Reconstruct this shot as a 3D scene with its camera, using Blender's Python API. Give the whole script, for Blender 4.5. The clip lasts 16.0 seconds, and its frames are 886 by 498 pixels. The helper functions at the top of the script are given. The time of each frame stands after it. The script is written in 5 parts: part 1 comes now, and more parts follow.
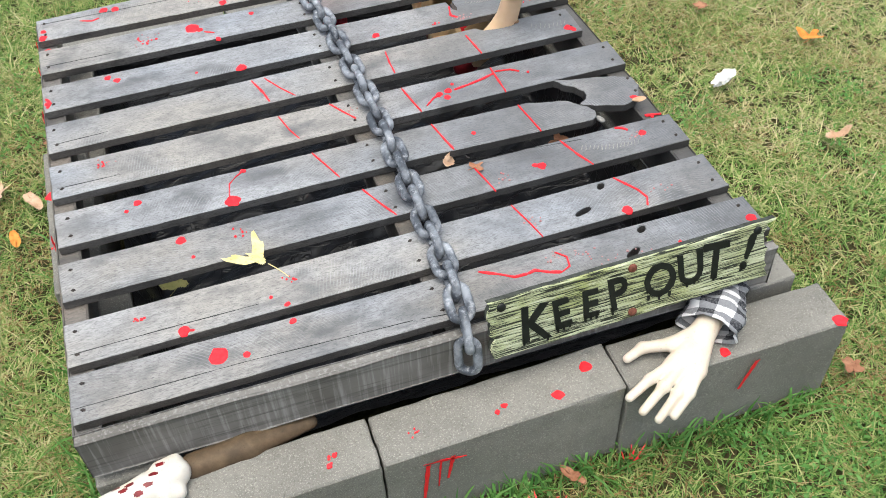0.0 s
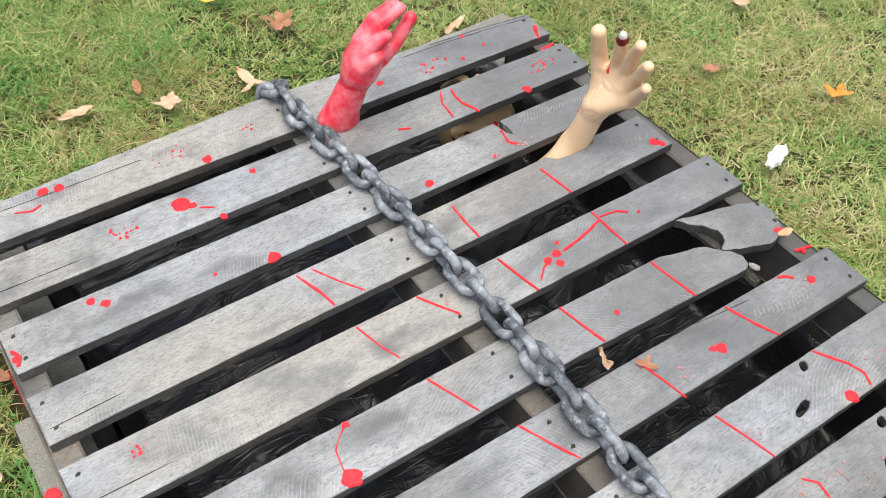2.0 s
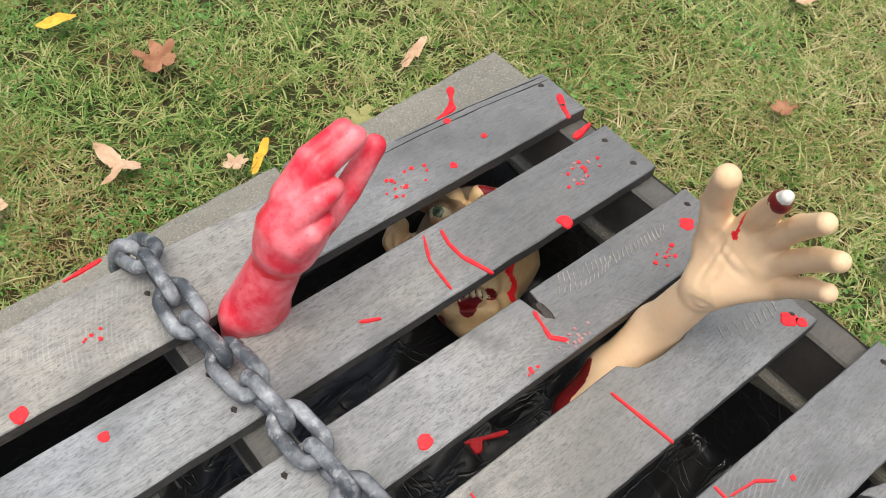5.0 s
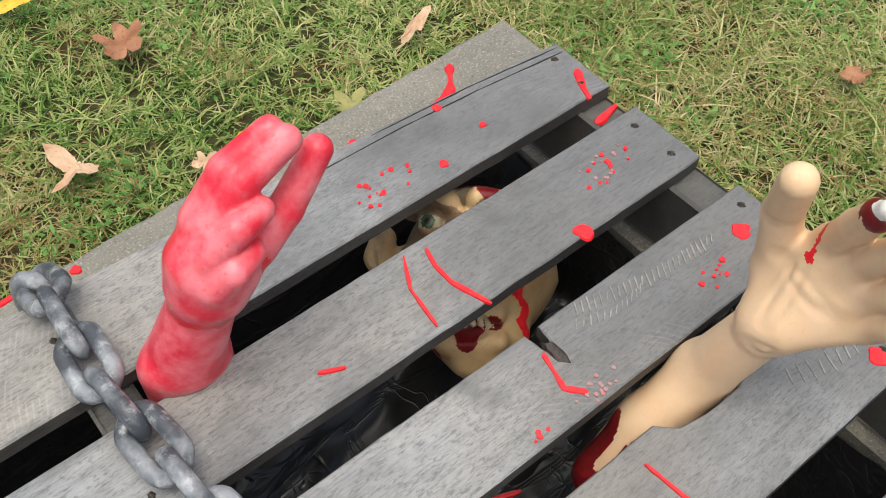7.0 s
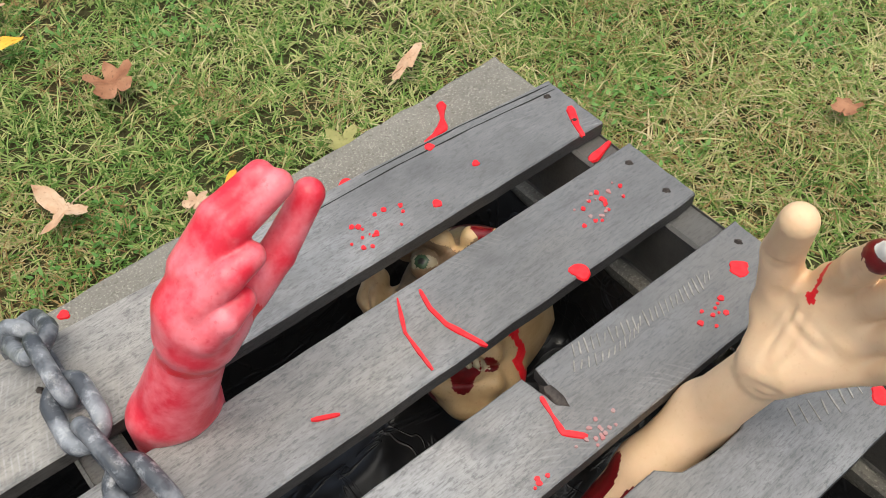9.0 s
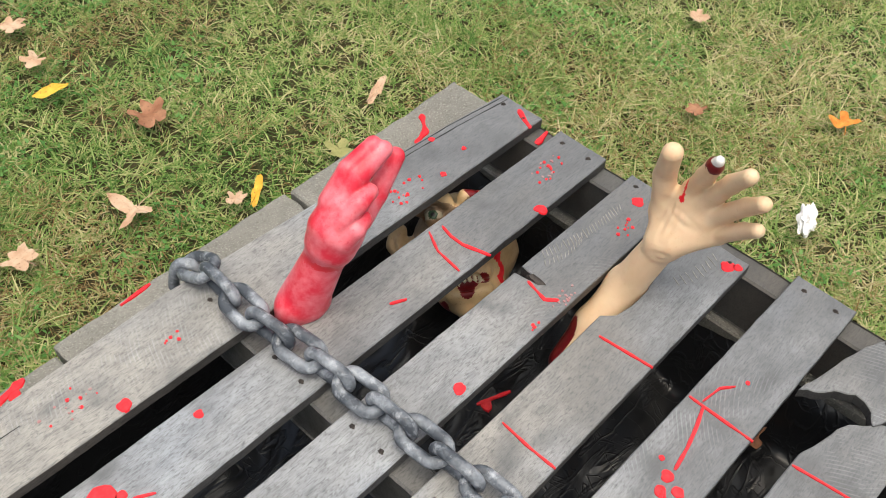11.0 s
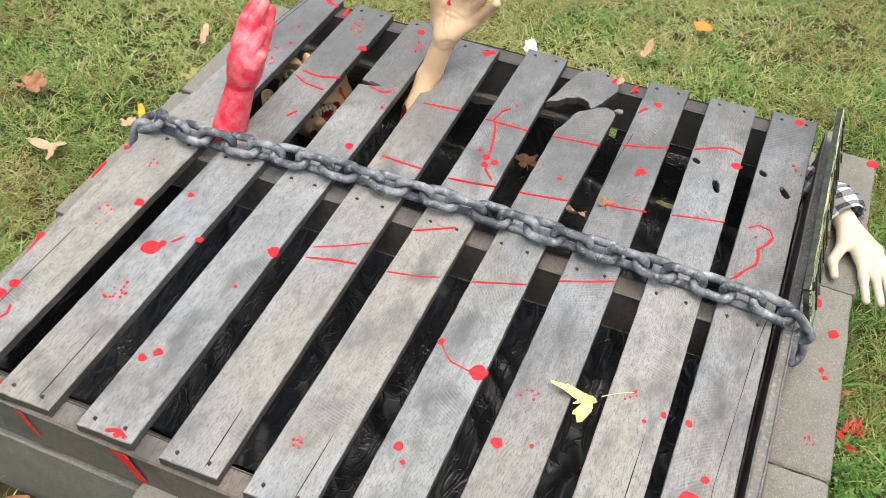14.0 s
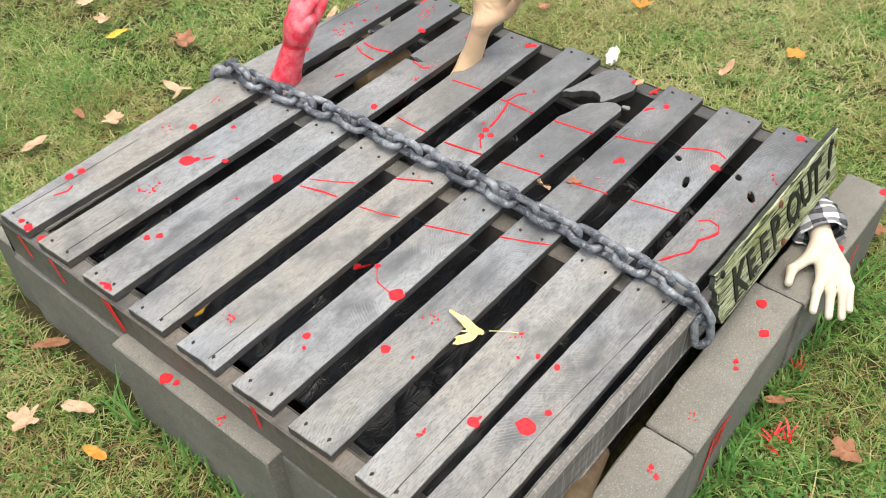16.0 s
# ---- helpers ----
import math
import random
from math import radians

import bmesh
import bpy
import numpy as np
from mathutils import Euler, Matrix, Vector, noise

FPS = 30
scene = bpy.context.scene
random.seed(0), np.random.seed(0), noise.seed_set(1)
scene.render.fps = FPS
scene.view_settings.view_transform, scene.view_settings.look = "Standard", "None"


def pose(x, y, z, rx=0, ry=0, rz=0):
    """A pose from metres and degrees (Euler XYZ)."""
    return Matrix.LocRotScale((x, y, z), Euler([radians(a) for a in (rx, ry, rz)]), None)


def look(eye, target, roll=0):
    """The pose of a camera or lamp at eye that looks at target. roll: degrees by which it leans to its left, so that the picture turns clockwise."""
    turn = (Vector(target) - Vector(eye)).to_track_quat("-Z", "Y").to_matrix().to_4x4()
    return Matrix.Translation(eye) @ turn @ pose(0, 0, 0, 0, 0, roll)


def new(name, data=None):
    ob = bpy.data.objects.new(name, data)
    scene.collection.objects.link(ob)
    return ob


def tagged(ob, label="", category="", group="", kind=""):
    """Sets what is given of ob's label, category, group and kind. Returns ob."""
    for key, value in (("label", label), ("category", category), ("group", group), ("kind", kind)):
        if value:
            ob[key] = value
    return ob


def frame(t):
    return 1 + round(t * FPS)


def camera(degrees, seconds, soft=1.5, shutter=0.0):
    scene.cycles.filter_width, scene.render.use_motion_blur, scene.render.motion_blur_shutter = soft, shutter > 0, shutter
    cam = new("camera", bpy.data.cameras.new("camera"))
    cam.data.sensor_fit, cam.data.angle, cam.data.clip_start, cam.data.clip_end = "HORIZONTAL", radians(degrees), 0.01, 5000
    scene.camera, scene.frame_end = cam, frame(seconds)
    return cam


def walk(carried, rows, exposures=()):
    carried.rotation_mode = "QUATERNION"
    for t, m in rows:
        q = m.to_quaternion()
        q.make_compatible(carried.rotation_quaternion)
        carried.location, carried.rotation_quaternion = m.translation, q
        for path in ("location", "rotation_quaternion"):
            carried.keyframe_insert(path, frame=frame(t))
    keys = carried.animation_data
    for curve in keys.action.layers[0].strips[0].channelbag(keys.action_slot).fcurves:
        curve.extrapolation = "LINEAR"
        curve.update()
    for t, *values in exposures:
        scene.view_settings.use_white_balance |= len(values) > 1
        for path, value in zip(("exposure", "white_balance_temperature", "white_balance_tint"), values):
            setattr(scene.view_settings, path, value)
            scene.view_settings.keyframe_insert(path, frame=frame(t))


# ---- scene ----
cam = camera(51.4, 16.0, soft=0.9)
PATH = [
    (0, (-0.266, -0.744, 1.387), (0.15, 0.564, -0.067), -2.7),
    (0.5, (-0.36, -0.556, 1.376), (0.204, 0.698, -0.076), -0.9),
    (1, (-0.479, -0.395, 1.386), (0.185, 0.799, -0.075), -0.0),
    (1.5, (-0.514, -0.241, 1.348), (0.204, 0.904, -0.126), 1.2),
    (2, (-0.494, -0.048, 1.333), (0.291, 1.056, -0.138), 1.5),
    (2.5, (-0.461, 0.116, 1.311), (0.406, 1.13, -0.18), 3.6),
    (3, (-0.44, 0.337, 1.262), (0.458, 1.231, -0.285), 4.5),
    (3.5, (-0.385, 0.462, 1.23), (0.545, 1.295, -0.332), 6.7),
    (4, (-0.28, 0.514, 1.174), (0.617, 1.4, -0.379), 6.2),
    (6.5, (-0.026, 0.641, 0.983), (0.717, 1.552, -0.634), 0.8),
    (7, (0.014, 0.662, 0.941), (0.737, 1.595, -0.674), -1.3),
    (7.5, (0.037, 0.684, 0.9), (0.755, 1.619, -0.716), -1.7),
    (8, (0.045, 0.69, 0.893), (0.774, 1.642, -0.708), -1.9),
    (8.5, (0.045, 0.686, 0.903), (0.787, 1.655, -0.682), -2.2),
    (11, (-0.337, 0.516, 1.203), (0.668, 1.352, -0.311), 4.0),
    (11.5, (-0.43, 0.441, 1.26), (0.629, 1.198, -0.258), 4.1),
    (12, (-0.519, 0.35, 1.282), (0.602, 1.07, -0.21), 4.8),
    (12.5, (-0.676, 0.264, 1.309), (0.489, 0.962, -0.159), 4.8),
    (13, (-0.773, 0.235, 1.341), (0.439, 0.904, -0.102), 4.8),
    (13.5, (-0.885, 0.25, 1.36), (0.401, 0.812, -0.066), 4.5),
    (14, (-1.018, 0.266, 1.373), (0.289, 0.726, -0.069), 3.6),
    (14.5, (-1.088, 0.261, 1.38), (0.219, 0.688, -0.072), 2.7),
    (15, (-1.092, 0.161, 1.407), (0.188, 0.704, -0.03), 0.8),
    (15.5, (-1.051, -0.101, 1.423), (0.109, 0.704, 0.006), -1.3),
    (16, (-0.995, -0.272, 1.436), (0.086, 0.655, 0.032), -2.3),
]
walk(cam, [(t, look(eye, target, roll)) for t, eye, target, roll in PATH], exposures=[(0.0, 0.44, 6050, 4), (2.5, 0.50, 6300, 4), (4.0, 0.32, 6450, 4), (6.5, 0.15, 6450, 4), (8.5, 0.15, 6450, 4), (11.0, 0.20, 6450, 4), (13.0, 0.36, 6450, 4), (16.0, 0.46, 6450, 4)])


# ---- world and light ----
world = bpy.data.worlds.new("sky")
scene.world = world
world.use_nodes = True
wn = world.node_tree
sky = wn.nodes.new("ShaderNodeTexSky")
sky.sky_type = "NISHITA"
sky.sun_disc = False
sky.sun_elevation = radians(80)
sky.sun_rotation = radians(214)
sky.air_density, sky.dust_density, sky.ozone_density = 1.0, 8.0, 0.3
wn.links.new(sky.outputs[0], wn.nodes["Background"].inputs[0])
wn.nodes["Background"].inputs[1].default_value = 0.15
sun = new("sun", bpy.data.lights.new("sun", "SUN"))
sun.data.energy = 1.5
sun.data.angle = radians(85)
sun.data.color = (1.0, 0.97, 0.92)
sun.matrix_basis = look((-0.6, -0.9, 6.0), (0, 0, 0))


# ---- small tools ----
def thing(name, at, label, category, group="", kind=""):
    """An empty at the base of a thing."""
    ob = new(name)
    ob.empty_display_size = 0.05
    ob.matrix_basis = Matrix.Translation(at)
    return tagged(ob, label, category, group, kind)


def under(ob, parent):
    """Makes ob, whose mesh lies in world coordinates, a part of parent."""
    ob.parent = parent
    ob.matrix_parent_inverse = parent.matrix_basis.inverted() if parent.parent is None else Matrix()
    return ob


def finish(bm, name, material, smooth=None):
    me = bpy.data.meshes.new(name)
    bm.normal_update()
    bm.to_mesh(me)
    bm.free()
    for m in material if isinstance(material, (list, tuple)) else [material]:
        me.materials.append(m)
    if smooth:
        me.shade_smooth()
        if smooth < 180:
            me.set_sharp_from_angle(angle=radians(smooth))
    return me


def part(name, bm, material, parent, label="", smooth=None):
    """Links a bmesh as one mesh object under a thing or a part."""
    ob = under(new(name, finish(bm, name, material, smooth)), parent)
    return tagged(ob, label)


def single(name, bm, material, label, category, group="", kind="", smooth=None):
    return tagged(new(name, finish(bm, name, material, smooth)), label, category, group, kind)


def mesh_from(name, verts, faces, material, smooth=True, slots=None):
    me = bpy.data.meshes.new(name)
    me.from_pydata([], [], []) if not len(verts) else me.from_pydata(np.asarray(verts).tolist(), [], np.asarray(faces).tolist())
    for m in material if isinstance(material, (list, tuple)) else [material]:
        me.materials.append(m)
    if slots is not None:
        me.polygons.foreach_set("material_index", np.asarray(slots, dtype=np.int32))
    if smooth:
        me.shade_smooth()
    me.update()
    return me


def wob(x, y, z, scale):
    return noise.noise(Vector((x * scale, y * scale, z * scale)))


# ---- materials ----
class Nodes:
    """A node material with short ways to make nodes."""

    def __init__(self, name, rough=0.7, metal=0.0, spec=0.3):
        self.mat = bpy.data.materials.new(name)
        self.mat.use_nodes = True
        self.tree = self.mat.node_tree
        self.bsdf = self.tree.nodes["Principled BSDF"]
        self.bsdf.inputs["Roughness"].default_value = rough
        self.bsdf.inputs["Metallic"].default_value = metal
        self.bsdf.inputs["Specular IOR Level"].default_value = spec
        self.coord = self.add("ShaderNodeTexCoord").outputs["Object"]

    def add(self, kind, **inputs):
        node = self.tree.nodes.new(kind)
        for k, v in inputs.items():
            self.put(node.inputs[k.replace("_", " ")], v)
        return node

    def put(self, socket, v):
        if isinstance(v, bpy.types.NodeSocket):
            self.tree.links.new(v, socket)
        else:
            socket.default_value = v

    def shifted(self):
        """Object coordinates moved by a random amount for each object."""
        rnd = self.add("ShaderNodeObjectInfo").outputs["Random"]
        off = self.add("ShaderNodeVectorMath")
        off.operation = "SCALE"
        off.inputs[0].default_value = (17.0, 31.0, 5.0)
        self.put(off.inputs["Scale"], rnd)
        add = self.add("ShaderNodeVectorMath")
        self.put(add.inputs[0], self.coord)
        self.put(add.inputs[1], off.outputs[0])
        self.coord = add.outputs[0]
        return rnd

    def noise(self, scale, detail=4.0, stretch=None, rough=0.55, distort=0.0):
        v = self.coord
        if stretch:
            m = self.add("ShaderNodeMapping")
            self.put(m.inputs["Vector"], v)
            m.inputs["Scale"].default_value = stretch
            v = m.outputs[0]
        n = self.add("ShaderNodeTexNoise", Vector=v, Scale=scale, Detail=detail, Roughness=rough, Distortion=distort)
        return n.outputs["Fac"]

    def ramp(self, fac, *stops):
        r = self.add("ShaderNodeValToRGB")
        self.put(r.inputs[0], fac)
        el = r.color_ramp.elements
        while len(el) < len(stops):
            el.new(0.5)
        for e, (p, c) in zip(el, stops):
            e.position = p
            e.color = (c, c, c, 1) if isinstance(c, (int, float)) else (*c, 1)
        return r.outputs[0]

    def mix(self, fac, a, b, mode="MIX"):
        m = self.add("ShaderNodeMix")
        m.data_type, m.blend_type = "RGBA", mode
        for s, v in zip((m.inputs[0], m.inputs[6], m.inputs[7]), (fac, a, b)):
            if isinstance(v, tuple) and len(v) == 3:
                v = (*v, 1)
            self.put(s, v)
        return m.outputs[2]

    def math(self, op, a, b=0.0):
        m = self.add("ShaderNodeMath")
        m.operation = op
        self.put(m.inputs[0], a)
        self.put(m.inputs[1], b)
        return m.outputs[0]

    def bump(self, height, strength=0.3, distance=0.002):
        b = self.add("ShaderNodeBump", Height=height, Strength=strength, Distance=distance)
        if self.bsdf.inputs["Normal"].links:
            self.put(b.inputs["Normal"], self.bsdf.inputs["Normal"].links[0].from_socket)
        self.put(self.bsdf.inputs["Normal"], b.outputs[0])
        return self

    def colour(self, c):
        self.put(self.bsdf.inputs["Base Color"], (*c, 1) if isinstance(c, tuple) else c)
        return self

    def rough(self, r):
        self.put(self.bsdf.inputs["Roughness"], r)
        return self


def grey_wood(name, light, dark, warm, arcs=0.0):
    n = Nodes(name, 0.6, spec=0.42)
    axis = n.add("ShaderNodeSeparateXYZ", Vector=n.coord)
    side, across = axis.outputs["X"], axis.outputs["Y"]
    # Grows towards +x with an uneven border; sets the dark tone mixed in below.
    right_tone = n.math("ADD", side, n.math("MULTIPLY", n.math("SUBTRACT", n.noise(3.2, 4, rough=0.6), 0.5), 1.3))
    rnd = n.shifted()
    blotch = n.noise(9.5, 4, (0.7, 1.25, 1.0), 0.55, 0.6)
    cloud = n.noise(3.4, 3, (0.6, 1.0, 1.0))
    cool = n.noise(5.0, 3, (0.6, 1.2, 1.0))
    fine = n.noise(1.0, 6, (90, 620, 620), 0.7)
    grain = n.noise(1.0, 4, (9, 150, 150), 0.6, 0.8)
    speck = n.noise(420.0, 3)
    mottle = n.noise(60.0, 5, (0.7, 1.2, 1.0), 0.65)
    c = n.mix(n.ramp(blotch, (0.24, 0.0), (0.45, 0.66), (0.68, 1.0)), dark, light)
    c = n.mix(n.ramp(cloud, (0.44, 0.0), (0.60, 0.85)), c, warm)
    c = n.mix(n.ramp(cool, (0.52, 0.0), (0.70, 0.45)), c, (light[0] * 0.93, light[1] * 1.0, light[2] * 1.10))
    c = n.mix(n.ramp(mottle, (0.34, 0.34), (0.56, 0.0)), c, tuple(v * 0.8 for v in dark))
    c = n.mix(n.ramp(grain, (0.30, 0.30), (0.45, 0.0)), c, tuple(v * 0.6 for v in dark))
    c = n.mix(n.ramp(fine, (0.34, 0.55), (0.50, 0.0)), c, tuple(v * 0.65 for v in dark))
    c = n.mix(n.ramp(fine, (0.54, 0.0), (0.70, 0.20)), c, tuple(min(1, v * 1.35) for v in light))
    c = n.mix(n.ramp(n.noise(260.0, 4, (0.6, 1.3, 1.0), 0.7), (0.36, 0.5), (0.47, 0.0)), c, tuple(v * 0.6 for v in dark))
    c = n.mix(n.ramp(speck, (0.58, 0.0), (0.74, 0.16)), c, tuple(min(1, v * 1.35) for v in light))
    smoke = n.noise(14.0, 3, (0.7, 1.1, 1.0), 0.5, 0.4)
    c = n.mix(n.ramp(smoke, (0.26, 0.88), (0.47, 0.0)), c, tuple(v * 0.85 for v in dark))
    c = n.mix(n.ramp(right_tone, (0.02, 0.0), (0.40, 0.66)), c, tuple(v * 0.75 for v in dark))
    height = n.math("ADD", n.math("MULTIPLY", grain, 0.6), fine)
    if arcs:
        # Curved marks of a round saw blade, a hand's breadth or two in radius.
        dx = n.math("SUBTRACT", side, n.math("SUBTRACT", n.math("MULTIPLY", rnd, 1.3), 0.65))
        dy = n.math("ADD", n.math("MODULO", n.math("ADD", across, 1.07), 0.1275), 0.16)
        far = n.math("SQRT", n.math("ADD", n.math("MULTIPLY", dx, dx), n.math("MULTIPLY", dy, dy)))
        far = n.math("ADD", far, n.math("MULTIPLY", n.noise(9.0, 2), 0.012))
        wave = n.math("SINE", n.math("MULTIPLY", far, 1250.0))
        where = n.ramp(n.noise(4.5, 3, (0.8, 1.5, 1.0)), (0.50, 0.0), (0.64, 1.0))
        mark = n.math("MULTIPLY", n.math("MULTIPLY", n.ramp(wave, (0.35, 0.0), (0.95, arcs)), where), n.ramp(n.noise(70.0, 2), (0.40, 0.0), (0.56, 1.0)))
        c = n.mix(mark, c, tuple(min(1, v * 1.45) for v in light))
        height = n.math("ADD", height, n.math("MULTIPLY", mark, 0.8))
    tone = n.add("ShaderNodeHueSaturation", Color=c)
    n.put(tone.inputs["Value"], n.math("ADD", n.math("MULTIPLY", rnd, 0.20), 0.90))
    n.colour(tone.outputs[0]).rough(n.ramp(blotch, (0.3, 0.46), (0.7, 0.64)))
    n.bump(height, 0.42, 0.0011)
    return n.mat


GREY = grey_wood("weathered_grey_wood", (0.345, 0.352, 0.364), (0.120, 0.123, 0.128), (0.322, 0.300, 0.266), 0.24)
# For board sides and undersides: dark timber plus some shade put into the colour.
EDGE = grey_wood("dark_shaded_board_edge", (0.135, 0.13, 0.125), (0.045, 0.043, 0.041), (0.12, 0.105, 0.09))
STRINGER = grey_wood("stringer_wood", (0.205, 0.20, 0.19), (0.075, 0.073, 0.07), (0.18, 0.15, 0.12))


def fascia_wood():
    n = Nodes("rough_sawn_wood", 0.8)
    saw = n.noise(1.0, 3, (150, 150, 7), 0.6)
    grain = n.noise(1.0, 4, (5, 60, 130), 0.6, 0.5)
    blotch = n.noise(6.0, 4)
    c = n.mix(n.ramp(blotch, (0.35, 0.0), (0.65, 1.0)), (0.13, 0.122, 0.11), (0.25, 0.24, 0.225))
    c = n.mix(n.ramp(saw, (0.5, 0.0), (0.68, 0.5)), c, (0.38, 0.375, 0.36))
    c = n.mix(n.ramp(grain, (0.3, 0.6), (0.48, 0.0)), c, (0.05, 0.047, 0.043))
    n.colour(c).bump(n.math("ADD", saw, grain), 0.4, 0.0015)
    return n.mat


FASCIA = fascia_wood()


def concrete():
    n = Nodes("cast_concrete", 0.88, spec=0.2)
    n.shifted()
    big = n.noise(5.0, 4)
    mid = n.noise(38.0, 5, rough=0.65)
    sand = n.noise(420.0, 3)
    v = n.add("ShaderNodeTexVoronoi", Vector=n.coord, Scale=95.0)
    c = n.mix(n.ramp(big, (0.3, 0.0), (0.7, 1.0)), (0.172, 0.166, 0.146), (0.248, 0.240, 0.214))
    c = n.mix(n.ramp(mid, (0.30, 0.55), (0.5, 0.0)), c, (0.15, 0.143, 0.128))
    c = n.mix(n.ramp(sand, (0.54, 0.0), (0.70, 0.5)), c, (0.50, 0.475, 0.42))
    c = n.mix(n.ramp(n.noise(260.0, 3), (0.30, 0.6), (0.44, 0.0)), c, (0.12, 0.112, 0.095))
    pits = n.ramp(v.outputs["Distance"], (0.0, 0.0), (0.22, 1.0))
    c = n.mix(n.ramp(pits, (0.0, 0.35), (0.5, 0.0)), c, (0.09, 0.086, 0.078))
    n.colour(c).bump(n.math("ADD", n.math("ADD", mid, pits), n.math("MULTIPLY", sand, 0.6)), 0.5, 0.0025)
    return n.mat


CONCRETE = concrete()


def red_paint():
    n = Nodes("dried_red_paint", 0.42, spec=0.4)
    c = n.mix(n.ramp(n.noise(160.0, 3), (0.4, 0.0), (0.7, 1.0)), (0.72, 0.012, 0.022), (0.80, 0.03, 0.04))
    n.colour(c).bump(n.noise(260.0, 2), 0.15, 0.0008)
    return n.mat


RED = red_paint()


def thin_red():
    n = Nodes("thin_red_spray", 0.65)
    c = n.mix(n.ramp(n.noise(90.0, 4), (0.35, 0.0), (0.65, 1.0)), (0.42, 0.16, 0.16), (0.36, 0.24, 0.235))
    n.colour(c)
    return n.mat


PINK = thin_red()


def chain_plastic():
    n = Nodes("aged_chain_plastic", 0.42, spec=0.45)
    n.shifted()
    a = n.noise(26.0, 4, rough=0.6)
    b = n.noise(75.0, 4, rough=0.7)
    c = n.mix(n.ramp(a, (0.42, 0.0), (0.62, 1.0)), (0.060, 0.068, 0.082), (0.27, 0.290, 0.320))
    c = n.mix(n.ramp(b, (0.52, 0.0), (0.70, 0.6)), c, (0.56, 0.58, 0.61))
    n.colour(c).rough(n.ramp(b, (0.4, 0.5), (0.65, 0.28)))
    n.bump(n.math("ADD", a, n.math("MULTIPLY", b, 0.5)), 0.5, 0.0022)
    return n.mat


CHAIN = chain_plastic()


def plastic_sheet():
    n = Nodes("black_plastic_film", 0.3, spec=0.5)
    w = n.noise(1.0, 3, (7, 26, 20), 0.5, 1.0)
    fold = n.ramp(w, (0.44, 0.0), (0.485, 1.0), (0.53, 0.0))
    fold2 = n.ramp(n.noise(1.0, 2, (30, 12, 20), 0.5, 0.8), (0.47, 0.0), (0.49, 1.0), (0.51, 0.0))
    n.colour((0.011, 0.011, 0.012)).bump(n.math("ADD", fold, n.math("MULTIPLY", fold2, 0.5)), 0.35, 0.004)
    return n.mat


FILM = plastic_sheet()


def skin(name, a, b, deep, scale=22.0, at=(0.35, 0.7), rough=0.45):
    n = Nodes(name, rough, spec=0.4)
    big = n.noise(scale, 4, rough=0.6)
    fine = n.noise(scale * 9, 3)
    c = n.mix(n.ramp(big, (at[0], 0.0), (at[1], 1.0)), a, b)
    c = n.mix(n.ramp(fine, (0.6, 0.0), (0.78, 0.5)), c, deep)
    n.colour(c).bump(n.math("ADD", big, n.math("MULTIPLY", fine, 0.35)), 0.18, 0.002)
    n.bsdf.inputs["Subsurface Weight"].default_value = 0.12
    n.bsdf.inputs["Subsurface Radius"].default_value = (0.012, 0.006, 0.004)
    return n.mat


TAN = skin("tan_rubber", (0.74, 0.515, 0.315), (0.80, 0.58, 0.38), (0.66, 0.43, 0.25), 26.0, rough=0.5)
BONE = skin("pale_latex", (0.59, 0.505, 0.395), (0.69, 0.615, 0.51), (0.38, 0.24, 0.14), 30.0)
SCARLET = skin("red_stained_rubber", (0.70, 0.030, 0.060), (0.82, 0.205, 0.245), (0.60, 0.016, 0.040), 30.0, (0.38, 0.62), 0.30)
CRIMSON = skin("wet_red_paint", (0.70, 0.020, 0.036), (0.76, 0.050, 0.075), (0.60, 0.012, 0.024), 60.0, rough=0.3)
GORE = skin("dark_red_paint", (0.10, 0.004, 0.006), (0.22, 0.010, 0.014), (0.04, 0.003, 0.004), 60.0, rough=0.3)
MASK = skin("painted_mask_rubber", (0.46, 0.31, 0.155), (0.58, 0.42, 0.235), (0.24, 0.13, 0.055), 30.0)
SOCKET = skin("dark_mask_paint", (0.14, 0.095, 0.06), (0.26, 0.18, 0.11), (0.06, 0.042, 0.028), 60.0)


def plain(name, c, rough=0.6, vary=0.25, scale=60.0, spec=0.3, metal=0.0):
    n = Nodes(name, rough, metal, spec)
    n.shifted()
    f = n.noise(scale, 4)
    n.colour(n.mix(n.ramp(f, (0.3, 0.0), (0.7, 1.0)), tuple(v * (1 - vary) for v in c), tuple(min(1, v * (1 + vary)) for v in c)))
    n.bump(f, 0.2, 0.001)
    return n.mat


EYEWHITE = plain("eye_white", (0.34, 0.30, 0.22), 0.2, 0.2)
IRIS = plain("green_eye", (0.05, 0.085, 0.05), 0.12, 0.3)
TOOTH = plain("ivory_paint", (0.55, 0.48, 0.33), 0.35)
WHITE = plain("white_plastic", (0.78, 0.76, 0.72), 0.4, 0.05)
NAIL = plain("rusty_nail", (0.045, 0.037, 0.033), 0.6, 0.5, 300.0)
RUST = plain("rust_brown", (0.16, 0.055, 0.035), 0.55, 0.4, 200.0)
BROWN = plain("brown_board", (0.20, 0.125, 0.068), 0.75, 0.35, 25.0)
BLACK = plain("black_paint", (0.012, 0.014, 0.012), 0.4, 0.3)
TISSUE = plain("white_tissue", (0.82, 0.80, 0.78), 0.85, 0.06)
SOIL_DARK = plain("dark_soil", (0.035, 0.028, 0.02), 0.95, 0.4, 30.0)


